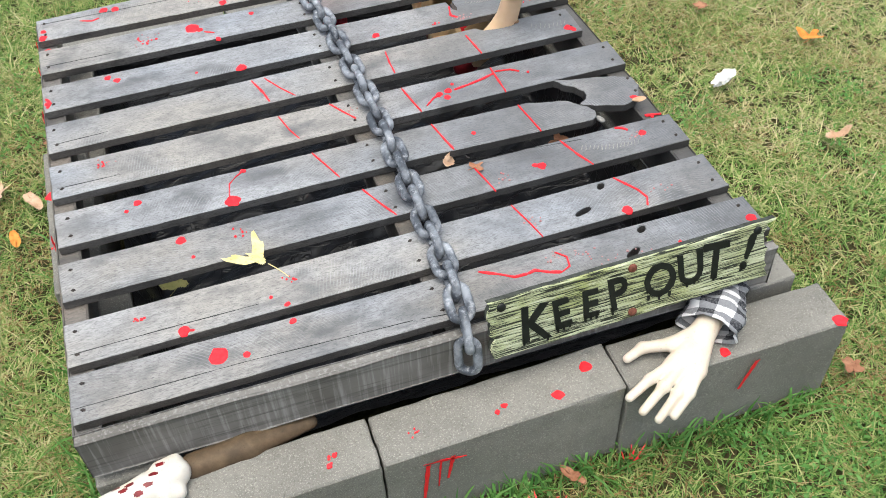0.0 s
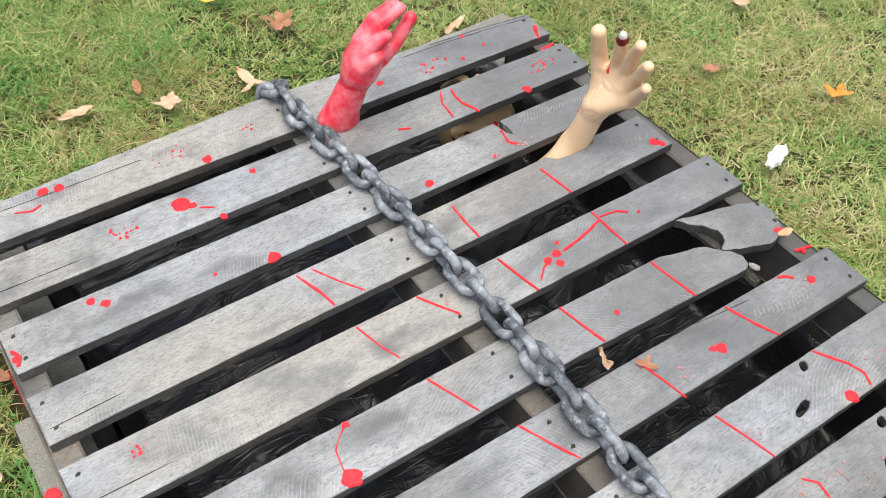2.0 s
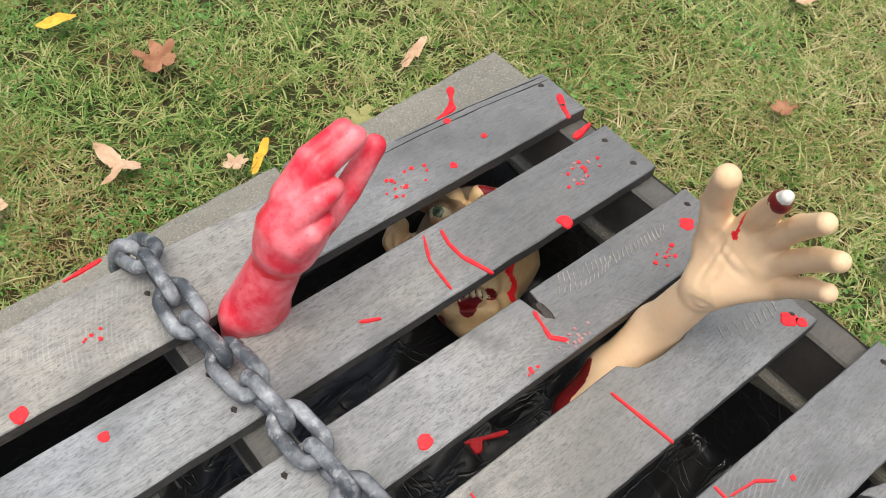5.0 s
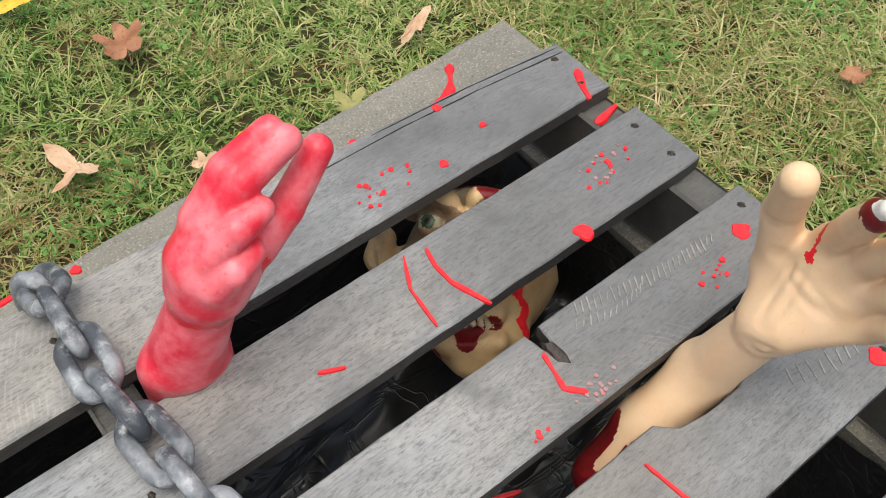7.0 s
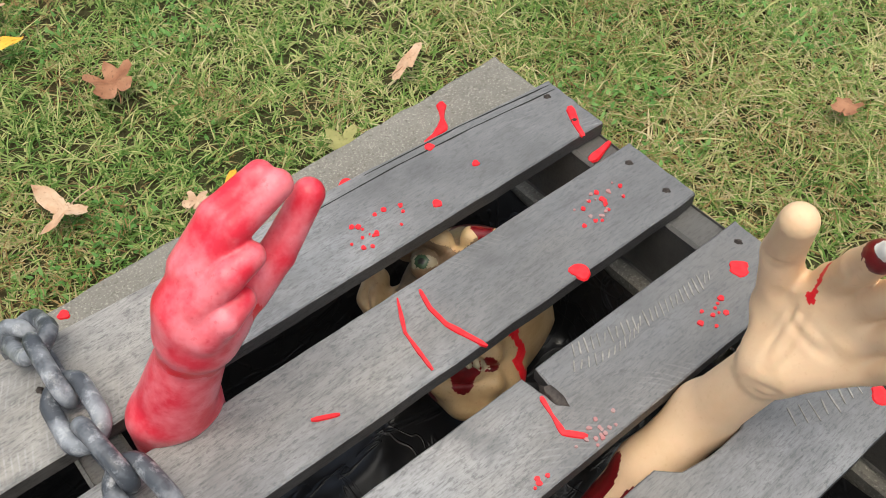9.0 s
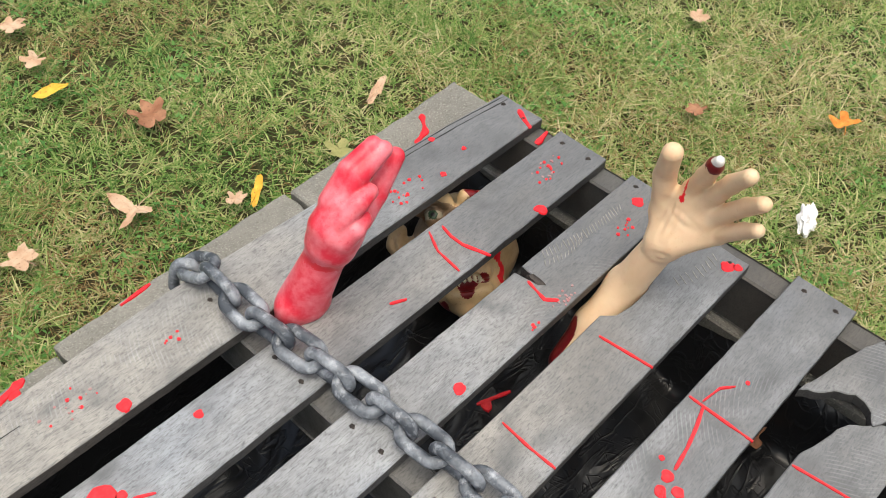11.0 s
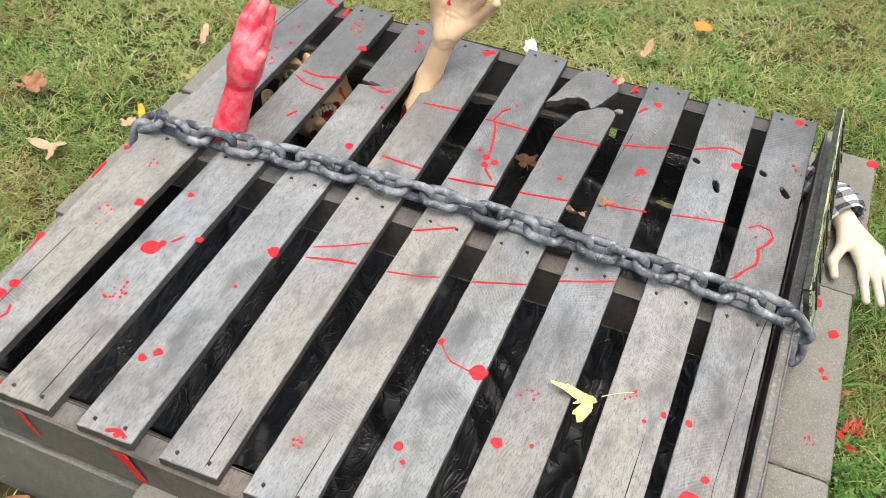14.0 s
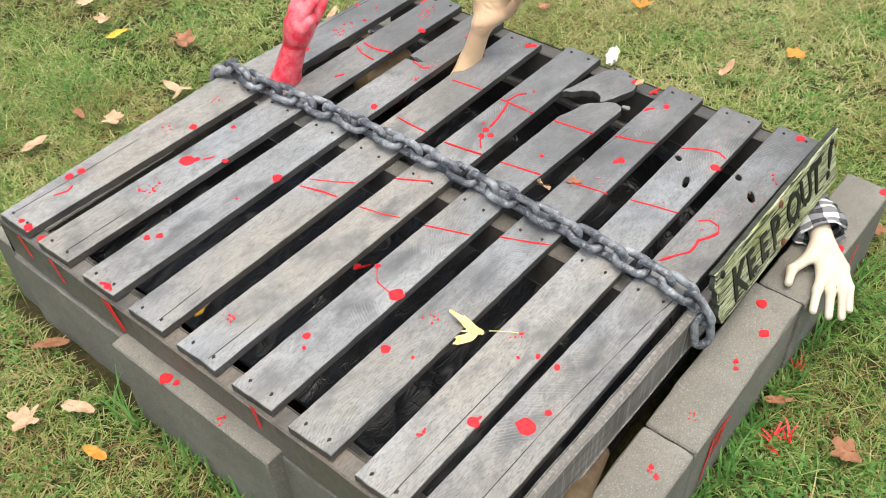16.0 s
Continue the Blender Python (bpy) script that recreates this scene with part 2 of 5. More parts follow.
def leaf_mat(name, a, b, spot):
    n = Nodes(name, 0.65)
    n.shifted()
    f = n.noise(40.0, 4)
    c = n.mix(n.ramp(f, (0.35, 0.0), (0.65, 1.0)), a, b)
    c = n.mix(n.ramp(n.noise(180.0, 3), (0.58, 0.0), (0.72, 0.7)), c, spot)
    n.colour(c).bump(f, 0.3, 0.002)
    return n.mat


LEAF_TAN = leaf_mat("dry_tan_leaf", (0.46, 0.28, 0.17), (0.58, 0.42, 0.29), (0.25, 0.13, 0.07))
LEAF_ORANGE = leaf_mat("orange_leaf", (0.62, 0.20, 0.03), (0.72, 0.30, 0.06), (0.35, 0.08, 0.02))
LEAF_BROWN = leaf_mat("brown_leaf", (0.24, 0.10, 0.05), (0.36, 0.18, 0.10), (0.10, 0.045, 0.025))
LEAF_YELLOW = leaf_mat("yellow_leaf", (0.70, 0.56, 0.20), (0.74, 0.66, 0.36), (0.42, 0.24, 0.06))
LEAF_GOLD = leaf_mat("golden_leaf", (0.66, 0.34, 0.03), (0.74, 0.46, 0.06), (0.22, 0.10, 0.02))
LEAF_OLIVE = leaf_mat("olive_leaf", (0.26, 0.26, 0.09), (0.34, 0.32, 0.13), (0.16, 0.14, 0.05))


def grass_mat(name, stops):
    n = Nodes(name, 0.55, spec=0.3)
    geo = n.add("ShaderNodeNewGeometry")
    rnd = geo.outputs["Random Per Island"]
    patch = n.noise(2.4, 5, rough=0.7)
    east = n.add("ShaderNodeSeparateXYZ", Vector=n.coord).outputs["X"]
    drier = n.math("MULTIPLY", n.math("MINIMUM", n.math("MAXIMUM", n.math("SUBTRACT", east, 0.45), 0.0), 0.8), 0.22)
    f = n.math("ADD", n.math("MULTIPLY", rnd, 0.80), n.math("MULTIPLY", n.ramp(patch, (0.38, 0.0), (0.62, 1.0)), 0.24))
    south = n.add("ShaderNodeSeparateXYZ", Vector=n.coord).outputs["Y"]
    lush = n.math("MULTIPLY", n.math("MINIMUM", n.math("MAXIMUM", n.math("SUBTRACT", 0.45, south), 0.0), 0.6), 0.36)
    f = n.math("SUBTRACT", n.math("ADD", f, drier), lush)
    c = n.ramp(f, *stops)
    n.colour(c)
    t = n.add("ShaderNodeBsdfTranslucent", Color=c)
    mix = n.add("ShaderNodeMixShader", Fac=0.35)
    n.put(mix.inputs[1], n.bsdf.outputs[0])
    n.put(mix.inputs[2], t.outputs[0])
    n.put(n.tree.nodes["Material Output"].inputs["Surface"], mix.outputs[0])
    return n.mat


GRASS = grass_mat("lawn_blades", ((0.0, (0.040, 0.100, 0.015)), (0.20, (0.110, 0.225, 0.040)), (0.42, (0.215, 0.345, 0.080)), (0.60, (0.325, 0.425, 0.135)), (0.80, (0.50, 0.50, 0.215)), (1.0, (0.68, 0.60, 0.36))))
CLOVER = grass_mat("weed_leaves", ((0.0, (0.075, 0.20, 0.04)), (0.5, (0.14, 0.31, 0.07)), (1.0, (0.22, 0.40, 0.115))))
THATCH = grass_mat("dry_thatch", ((0.0, (0.15, 0.08, 0.03)), (0.4, (0.30, 0.20, 0.075)), (0.7, (0.40, 0.32, 0.15)), (1.0, (0.49, 0.42, 0.24))))


def ground_mat():
    n = Nodes("lawn_soil", 0.95, spec=0.1)
    a = n.noise(3.0, 5)
    b = n.noise(70.0, 5, rough=0.7)
    c = n.mix(n.ramp(b, (0.35, 0.0), (0.65, 1.0)), (0.035, 0.040, 0.015), (0.095, 0.086, 0.040))
    c = n.mix(n.ramp(a, (0.45, 0.0), (0.7, 0.6)), c, (0.085, 0.06, 0.032))
    n.colour(c).bump(b, 0.8, 0.02)
    return n.mat


GROUND = ground_mat()


def plaid():
    n = Nodes("plaid_cloth", 0.9, spec=0.1)
    uv = n.add("ShaderNodeUVMap")
    sep = n.add("ShaderNodeSeparateXYZ", Vector=uv.outputs[0])
    bands = []
    for i, k in ((0, 14.0), (1, 10.0)):
        w = n.math("PINGPONG", n.math("MULTIPLY", sep.outputs[i], k), 1.0)
        bands.append(n.math("GREATER_THAN", w, 0.52))
    s = n.math("MULTIPLY", n.math("ADD", bands[0], bands[1]), 0.5)
    c = n.ramp(s, (0.0, (0.62, 0.62, 0.63)), (0.5, (0.20, 0.205, 0.22)), (1.0, (0.03, 0.032, 0.038)))
    c = n.mix(n.ramp(n.noise(300.0, 3), (0.4, 0.0), (0.7, 0.25)), c, (0.4, 0.4, 0.41))
    n.colour(c).bump(n.noise(500.0, 2), 0.3, 0.001)
    return n.mat


PLAID = plaid()


def sign_mat():
    n = Nodes("yellow_sign_paint", 0.55)
    grain = n.noise(1.0, 5, (12, 300, 300), 0.6, 1.4)
    edge = n.noise(9.0, 3)
    c = n.mix(n.ramp(edge, (0.38, 0.0), (0.62, 1.0)), (0.37, 0.41, 0.165), (0.50, 0.54, 0.35))
    c = n.mix(n.ramp(n.noise(14.0, 3, (0.6, 1.5, 1.5)), (0.56, 0.0), (0.72, 0.7)), c, (0.16, 0.18, 0.11))
    c = n.mix(n.ramp(grain, (0.44, 1.0), (0.52, 0.0)), c, (0.025, 0.030, 0.020))
    c = n.mix(n.ramp(grain, (0.58, 0.0), (0.66, 0.6)), c, (0.74, 0.76, 0.62))
    n.colour(c).bump(grain, 0.8, 0.004)
    return n.mat


SIGN = sign_mat()


# ---- ground ----
def ground():
    bm = bmesh.new()
    bmesh.ops.create_grid(bm, x_segments=8, y_segments=8, size=150)
    single("ground", bm, GROUND, "lawn soil under short grass, reaching far off", "ground", kind="structure")


ground()

# The pit under the pallet, inside the ring of blocks.
TOP = 0.304
THICK = 0.016


def outline_solid(outer, top, thick, chamfer=0.0014, holes=()):
    """A flat solid from an outline in x and y, with chamfered upper edges and holes."""
    bm = bmesh.new()

    def ring(points, inward):
        n = len(points)
        rows = [[], [], []]
        for i, (x, y) in enumerate(points):
            ax, ay = points[i - 1]
            bx, by = points[(i + 1) % n]
            dx, dy = bx - ax, by - ay
            d = math.hypot(dx, dy) or 1.0
            nx, ny = -dy / d * inward, dx / d * inward
            rows[0].append(bm.verts.new((x + nx * chamfer, y + ny * chamfer, top + 0.0006 * wob(x, y, 0.3, 30))))
            rows[1].append(bm.verts.new((x, y, top - chamfer)))
            rows[2].append(bm.verts.new((x, y, top - thick)))
        for a, b in ((0, 1), (1, 2)):
            for i in range(n):
                j = (i + 1) % n
                bm.faces.new((rows[a][i], rows[a][j], rows[b][j], rows[b][i]))
        return rows

    rings = [ring(outer, 1.0)] + [ring(h, -1.0) for h in holes]
    for level in (0, 2):
        edges = [bm.edges.get((r[level][i], r[level][(i + 1) % len(r[level])])) for r in rings for i in range(len(r[level]))]
        bmesh.ops.triangle_fill(bm, edges=edges, use_beauty=True)
    bmesh.ops.recalc_face_normals(bm, faces=bm.faces)
    bm.normal_update()
    # Sides and undersides get the second, darker material.
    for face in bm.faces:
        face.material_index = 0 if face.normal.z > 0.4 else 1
    return bm


def worn(points, step=0.02, amount=0.0009, seed=0.0):
    """An outline with more points along it, and small unevenness."""
    out = []
    n = len(points)
    for i in range(n):
        (ax, ay), (bx, by) = points[i], points[(i + 1) % n]
        d = math.hypot(bx - ax, by - ay)
        k = max(1, int(d / (step if d > 0.1 else step / 3)))
        for j in range(k):
            f = j / k
            x, y = ax + (bx - ax) * f, ay + (by - ay) * f
            a = amount * (1.0 if d > 0.1 else 1.8)
            out.append((x + a * wob(x, y, seed, 70), y + a * wob(x, y, seed + 9, 45)))
    return out


def ellipse(cx, cy, a, b, turn=0.0, n=14):
    c, s = math.cos(turn), math.sin(turn)
    out = []
    for i in range(n):
        t = 2 * math.pi * i / n
        k = 1 + 0.18 * wob(cx * 50 + math.cos(t), cy * 50 + math.sin(t), 2, 1.7)
        u, v = a * k * math.cos(t), b * k * math.sin(t)
        out.append((cx + c * u - s * v, cy + s * u + c * v))
    return out


# ---- red paint marks ----
def dab(bm, x, y, z, r, flat=0.0011, stretch=1.0, turn=0.0):
    """An irregular thin drop of paint, lying on z."""
    n = 16
    lobes = [1 + 0.38 * wob(x * 90 + math.cos(6.283 * i / n) * 1.2, y * 90 + math.sin(6.283 * i / n) * 1.2, 4.0, 1.0) for i in range(n)]
    c, s = math.cos(turn), math.sin(turn)
    low, high = [], []
    for i, k in enumerate(lobes):
        t = 6.283185 * i / n
        u, v = r * k * stretch * math.cos(t), r * k * math.sin(t)
        low.append(bm.verts.new((x + c * u - s * v, y + s * u + c * v, z - 0.001)))
        u, v = u * 0.86, v * 0.86
        high.append(bm.verts.new((x + c * u - s * v, y + s * u + c * v, z + flat)))
    for i in range(n):
        j = (i + 1) % n
        bm.faces.new((low[i], low[j], high[j], high[i]))
    bm.faces.new(high)


def trail(bm, points, width, z, flat=0.0011):
    """A thin run of paint along points in x and y, or x, y and z."""
    pts = []
    for i in range(len(points) - 1):
        a, b = points[i], points[i + 1]
        for j in range(6):
            f = j / 6
            pts.append([p + (q - p) * f for p, q in zip(a, b)])
    pts.append(list(points[-1]))
    rows = []
    for i, p in enumerate(pts):
        a, b = pts[max(0, i - 1)], pts[min(len(pts) - 1, i + 1)]
        dx, dy = b[0] - a[0], b[1] - a[1]
        d = math.hypot(dx, dy) or 1.0
        w = width * (0.75 + 0.55 * wob(p[0], p[1], 3.0, 60))
        if i in (0, len(pts) - 1):
            w *= 0.5
        nx, ny = -dy / d * w / 2, dx / d * w / 2
        x, y = p[0], p[1]
        rows.append([bm.verts.new((x + k * nx, y + k * ny, z + h)) for k, h in ((-1, -0.001), (-0.7, flat), (0.7, flat), (1, -0.001))])
    for a, b in zip(rows, rows[1:]):
        for k in range(3):
            bm.faces.new((a[k], a[k + 1], b[k + 1], b[k]))


def marks(parent, z, dabs=(), trails=(), clusters=(), pinks=()):
    """The red marks on one surface; each is a part of it."""
    for x, y, r in dabs:
        bm = bmesh.new()
        dab(bm, x, y, z, r, stretch=1.0 + 0.5 * abs(wob(x, y, 0, 33)), turn=9 * wob(x, y, 5, 20))
        part("paint_spot", bm, RED, parent)
    for i, (width, *pts) in enumerate(trails):
        bm = bmesh.new()
        if len(pts) == 3 and abs(pts[0][1] - pts[2][1]) > 0.05:
            (ax, ay), mid, (bx, by) = pts
            pts = [(ax, ay + math.copysign(0.004, ay - by)), mid, (bx, by + math.copysign(0.004, by - ay))]
        trail(bm, pts, width, z, 0.0014 + 0.0002 * i)
        part("paint_streak", bm, RED, parent)
    for material, groups in ((RED, clusters), (PINK, pinks)):
        for x, y, spread, count in groups:
            rng = random.Random(int(x * 1000) * 31 + int(y * 1000) + (7 if material is PINK else 0))
            for _ in range(count):
                bm = bmesh.new()
                big = 0.0030 if material is RED else 0.0022
                dab(bm, x + rng.gauss(0, spread), y + rng.gauss(0, spread * 0.6), z, rng.uniform(0.0010, big), rng.uniform(0.0009, 0.0015))
                part("paint_spot", bm, material, parent)


# ---- pallet ----
pallet = thing("wooden_pallet", (0, 0.6, 0.194), "weathered grey wooden pallet spattered with red paint on concrete blocks", "pallet")

NAIL_MESH = None


def nail_head():
    bm = bmesh.new()
    rng = random.Random(11)
    n = 18
    rings = []
    for k, h in ((1.0, -0.0008), (0.72, 0.0009), (0.42, 0.0020)):
        rings.append([bm.verts.new((0.0040 * k * r * math.cos(6.2832 * i / n), 0.0032 * k * r * math.sin(6.2832 * i / n), h)) for i, r in enumerate([rng.uniform(0.6, 1.25) if k > 0.5 else 0.9 for _ in range(n)])])
    for a, b in zip(rings, rings[1:]):
        for i in range(n):
            bm.faces.new((a[i], a[(i + 1) % n], b[(i + 1) % n], b[i]))
    bm.faces.new(rings[-1])
    return finish(bm, "nail", NAIL, 50)


NAIL_MESH = nail_head()


def nails(parent, places):
    for x, y, z in places:
        ob = under(new("nail", NAIL_MESH), parent)
        ob.matrix_basis = pose(x, y, z + 0.0006, 4, 3, 57 * x + 91 * y)


def board(back_left, front_left, back_right, front_right, left=-0.549, right=0.549, back_cut=(), front_cut=(), holes=(), seed=0.0, splits=()):
    """A top board; the cuts are notches in its back and front edges, from left to right."""
    pts = [(left, front_left), *front_cut, (right, front_right), (right + 0.001, back_right), *reversed(list(back_cut)), (left - 0.002, back_left)]
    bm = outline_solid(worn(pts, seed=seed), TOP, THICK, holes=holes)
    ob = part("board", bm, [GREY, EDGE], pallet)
    for run in splits:
        sm = bmesh.new()
        trail(sm, run, 0.0022, TOP, 0.0003)
        part("crack", sm, BLACK, ob, "dark split along the grain")
    ends = []
    for x, yb, yf in ((left + 0.016, back_left, front_left), (0.0, (back_left + back_right) / 2, (front_left + front_right) / 2), (right - 0.018, back_right, front_right)):
        for f in (0.24, 0.78):
            ends.append((x + 0.006 * wob(x, yf + f, 1, 40), yf + (yb - yf) * f, TOP))
    nails(ob, ends)
    return ob


b1 = board(1.190, 1.106, 1.160, 1.082, right=0.551, seed=1, back_cut=[(-0.30, 1.199), (-0.03, 1.204), (0.339, 1.180)], splits=[((0.26, 1.170), (0.36, 1.166), (0.45, 1.158), (0.548, 1.146)), ((0.33, 1.176), (0.44, 1.168), (0.549, 1.154)), ((-0.54, 1.172), (-0.42, 1.168), (-0.25, 1.165))])
b2 = board(1.068, 0.980, 1.046, 0.961, seed=2, splits=[((-0.54, 1.006), (-0.40, 1.003))])
b3 = board(0.934, 0.849, 0.918, 0.838, seed=3, back_cut=[(0.296, 0.922), (0.299, 0.904), (0.303, 0.890), (0.308, 0.902), (0.311, 0.922)])
b4 = board(0.805, 0.719, 0.800, 0.712, seed=4, back_cut=[(0.318, 0.803), (0.332, 0.789), (0.356, 0.784), (0.392, 0.784), (0.406, 0.789), (0.413, 0.801)], right=0.522, splits=[((-0.54, 0.742), (-0.44, 0.744))])
b5 = board(0.680, 0.589, 0.658, 0.575, seed=5, right=0.551, splits=[((-0.54, 0.615), (-0.43, 0.612))])
b7 = board(0.424, 0.338, 0.404, 0.325, seed=7, splits=[((0.27, 0.408), (0.32, 0.401), (0.37, 0.396))])
b8 = board(0.290, 0.205, 0.283, 0.194, seed=8, holes=[ellipse(0.346, 0.272, 0.009, 0.006, 0.7), ellipse(0.292, 0.227, 0.017, 0.006, 0.3)], splits=[((-0.545, 0.228), (-0.4, 0.227), (-0.26, 0.224))])
b9 = board(0.188, 0.100, 0.163, 0.079, seed=9, right=0.556, holes=[ellipse(0.362, 0.155, 0.009, 0.006, 0.5), ellipse(0.325, 0.112, 0.016, 0.0065, 0.5)], splits=[((-0.545, 0.127), (-0.3, 0.122), (-0.05, 0.107), (0.02, 0.098))])

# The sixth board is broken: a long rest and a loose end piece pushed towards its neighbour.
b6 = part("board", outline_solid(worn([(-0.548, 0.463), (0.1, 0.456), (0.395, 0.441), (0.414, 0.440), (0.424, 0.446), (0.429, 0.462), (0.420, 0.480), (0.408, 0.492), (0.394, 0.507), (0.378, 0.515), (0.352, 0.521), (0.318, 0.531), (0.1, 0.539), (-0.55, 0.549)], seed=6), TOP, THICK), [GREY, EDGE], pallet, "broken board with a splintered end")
nails(b6, [(-0.526, 0.485, TOP), (-0.528, 0.53, TOP), (0.0, 0.48, TOP), (0.002, 0.525, TOP)])
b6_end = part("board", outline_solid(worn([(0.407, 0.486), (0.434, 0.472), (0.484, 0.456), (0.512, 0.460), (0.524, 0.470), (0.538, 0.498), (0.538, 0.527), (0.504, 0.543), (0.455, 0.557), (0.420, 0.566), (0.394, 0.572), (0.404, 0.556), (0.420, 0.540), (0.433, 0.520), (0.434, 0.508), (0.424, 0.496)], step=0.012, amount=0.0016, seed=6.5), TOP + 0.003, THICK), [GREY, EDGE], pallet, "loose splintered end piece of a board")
nails(b6_end, [(0.528, 0.525, TOP + 0.003), (0.524, 0.485, TOP + 0.003)])
bm = bmesh.new()
bmesh.ops.create_icosphere(bm, subdivisions=2, radius=1)
for v in bm.verts:
    v.co = Vector((0.517, 0.458, TOP + 0.004)) + Vector((v.co.x * 0.013, v.co.y * 0.007, v.co.z * 0.004)) * (1 + 0.5 * noise.noise(v.co * 2.5))
part("splinter", bm, plain("raw_split_wood", (0.50, 0.33, 0.20), 0.8), b6_end, "pale raw wood where the board broke", 60)


def beam(name, x0, x1, y0, y1, z0, z1, material, parent, label="", skew=0.0, bend=0.0015):
    """A sawn timber with worn edges; skew moves its far end in x or y."""
    bm = bmesh.new()
    long_y = (y1 - y0) > (x1 - x0)
    n = 36
    rows = []
    e = 0.003
    for i in range(n + 1):
        f = i / n
        row = []
        for u, w in ((0, 0), (1, 0), (1, 1), (0, 1)):
            for du, dw in ((e if u == 0 else -e, 0), (0, e if w == 0 else -e)) if (u + w) % 2 == 0 else ((0, e if w == 0 else -e), (e if u == 0 else -e, 0)):
                if long_y:
                    x, y = (x0 if u == 0 else x1) + du + skew * f, y0 + (y1 - y0) * f
                else:
                    x, y = x0 + (x1 - x0) * f, (y0 if u == 0 else y1) + du + skew * f
                z = (z0 if w == 0 else z1) + dw
                k = bend * wob(x * 9, y * 9, z * 30 + u, 1.3)
                row.append(bm.verts.new((x + (k if long_y else 0), y + (0 if long_y else k), z + 0.7 * k)))
        rows.append(row)
    for a, b in zip(rows, rows[1:]):
        for k in range(8):
            bm.faces.new((a[k], a[(k + 1) % 8], b[(k + 1) % 8], b[k]))
    bm.faces.new(rows[0])
    bm.faces.new(rows[-1])
    bmesh.ops.recalc_face_normals(bm, faces=bm.faces)
    return part(name, bm, material, parent, label, 35)


UNDER = TOP - THICK
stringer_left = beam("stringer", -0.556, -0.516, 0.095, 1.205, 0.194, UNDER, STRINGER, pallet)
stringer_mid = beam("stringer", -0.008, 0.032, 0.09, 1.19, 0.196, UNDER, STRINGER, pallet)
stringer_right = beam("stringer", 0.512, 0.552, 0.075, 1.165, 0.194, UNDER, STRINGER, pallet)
fascia = beam("end_board", -0.552, 0.548, 0.068, 0.087, 0.208, 0.301, FASCIA, pallet, "rough-sawn board nailed upright across the pallet's end", skew=-0.026)

# Paint on the boards, one by one.
marks(b1, TOP, [(-0.384, 1.172, 0.009), (-0.408, 1.177, 0.009), (-0.158, 1.107, 0.009), (0.400, 1.165, 0.005), (0.42, 1.12, 0.004), (0.36, 1.105, 0.005), (0.19, 1.125, 0.007)],
      [(0.004, (-0.46, 1.153), (-0.435, 1.143), (-0.42, 1.149))], [(-0.199, 1.147, 0.011, 9), (-0.069, 1.142, 0.009, 6), (0.30, 1.118, 0.016, 16)], [(-0.2, 1.147, 0.014, 10)])
marks(b1, TOP, [], [(0.012, (0.541, 1.118), (0.528, 1.095), (0.522, 1.079))])
marks(b2, TOP, [(-0.236, 1.031, 0.015), (-0.222, 1.018, 0.007), (-0.191, 0.971, 0.006), (-0.108, 1.04, 0.006), (0.405, 0.967, 0.0085)],
      [(0.005, (-0.215, 1.008), (-0.195, 0.996)), (0.0065, (0.288, 1.04), (0.283, 1.02), (0.283, 0.999), (0.295, 0.961)), (0.0055, (0.268, 1.041), (0.252, 1.014), (0.247, 0.976)), (0.006, (0.148, 0.998), (0.168, 0.988))],
      [(-0.339, 1.021, 0.015, 12), (0.47, 1.01, 0.015, 14)], [(0.47, 1.01, 0.016, 14), (-0.33, 1.02, 0.015, 8)])
marks(b3, TOP, [(-0.166, 0.851, 0.010), (-0.254, 0.867, 0.0035), (-0.424, 0.917, 0.007), (-0.407, 0.902, 0.007), (0.119, 0.856, 0.008), (0.511, 0.881, 0.009)],
      [(0.0065, (0.296, 0.90), (0.292, 0.884), (0.288, 0.867), (0.30, 0.853)), (0.004, (-0.166, 0.862), (-0.164, 0.85))], [(0.25, 0.852, 0.006, 4), (0.46, 0.865, 0.013, 10)], [(0.312, 0.85, 0.009, 16)])
marks(b4, TOP, [(0.499, 0.731, 0.009), (0.506, 0.721, 0.006)],
      [(0.0045, (-0.131, 0.794), (-0.108, 0.754), (-0.085, 0.722)), (0.006, (-0.156, 0.794), (-0.142, 0.752), (-0.136, 0.722)), (0.0045, (0.291, 0.781), (0.296, 0.74), (0.299, 0.716)), (0.0045, (0.119, 0.788), (0.116, 0.75), (0.116, 0.718))])
marks(b5, TOP, [(0.208, 0.639, 0.004), (0.194, 0.622, 0.008), (0.186, 0.603, 0.007), (0.174, 0.617, 0.007), (0.36, 0.62, 0.003)],
      [(0.004, (-0.131, 0.664), (-0.12, 0.62), (-0.108, 0.592)), (0.0045, (-0.031, 0.664), (-0.012, 0.634), (0.005, 0.61)), (0.005, (0.296, 0.656), (0.296, 0.615), (0.296, 0.58)), (0.007, (0.297, 0.641), (0.268, 0.632), (0.238, 0.625), (0.205, 0.62)), (0.005, (0.18, 0.618), (0.160, 0.610), (0.140, 0.592)), (0.004, (0.30, 0.645), (0.33, 0.64), (0.345, 0.628)), (0.0045, (0.112, 0.658), (0.12, 0.61), (0.126, 0.583))],
      [(-0.461, 0.648, 0.008, 8)], [(-0.455, 0.645, 0.012, 8), (0.0, 0.632, 0.008, 8)])
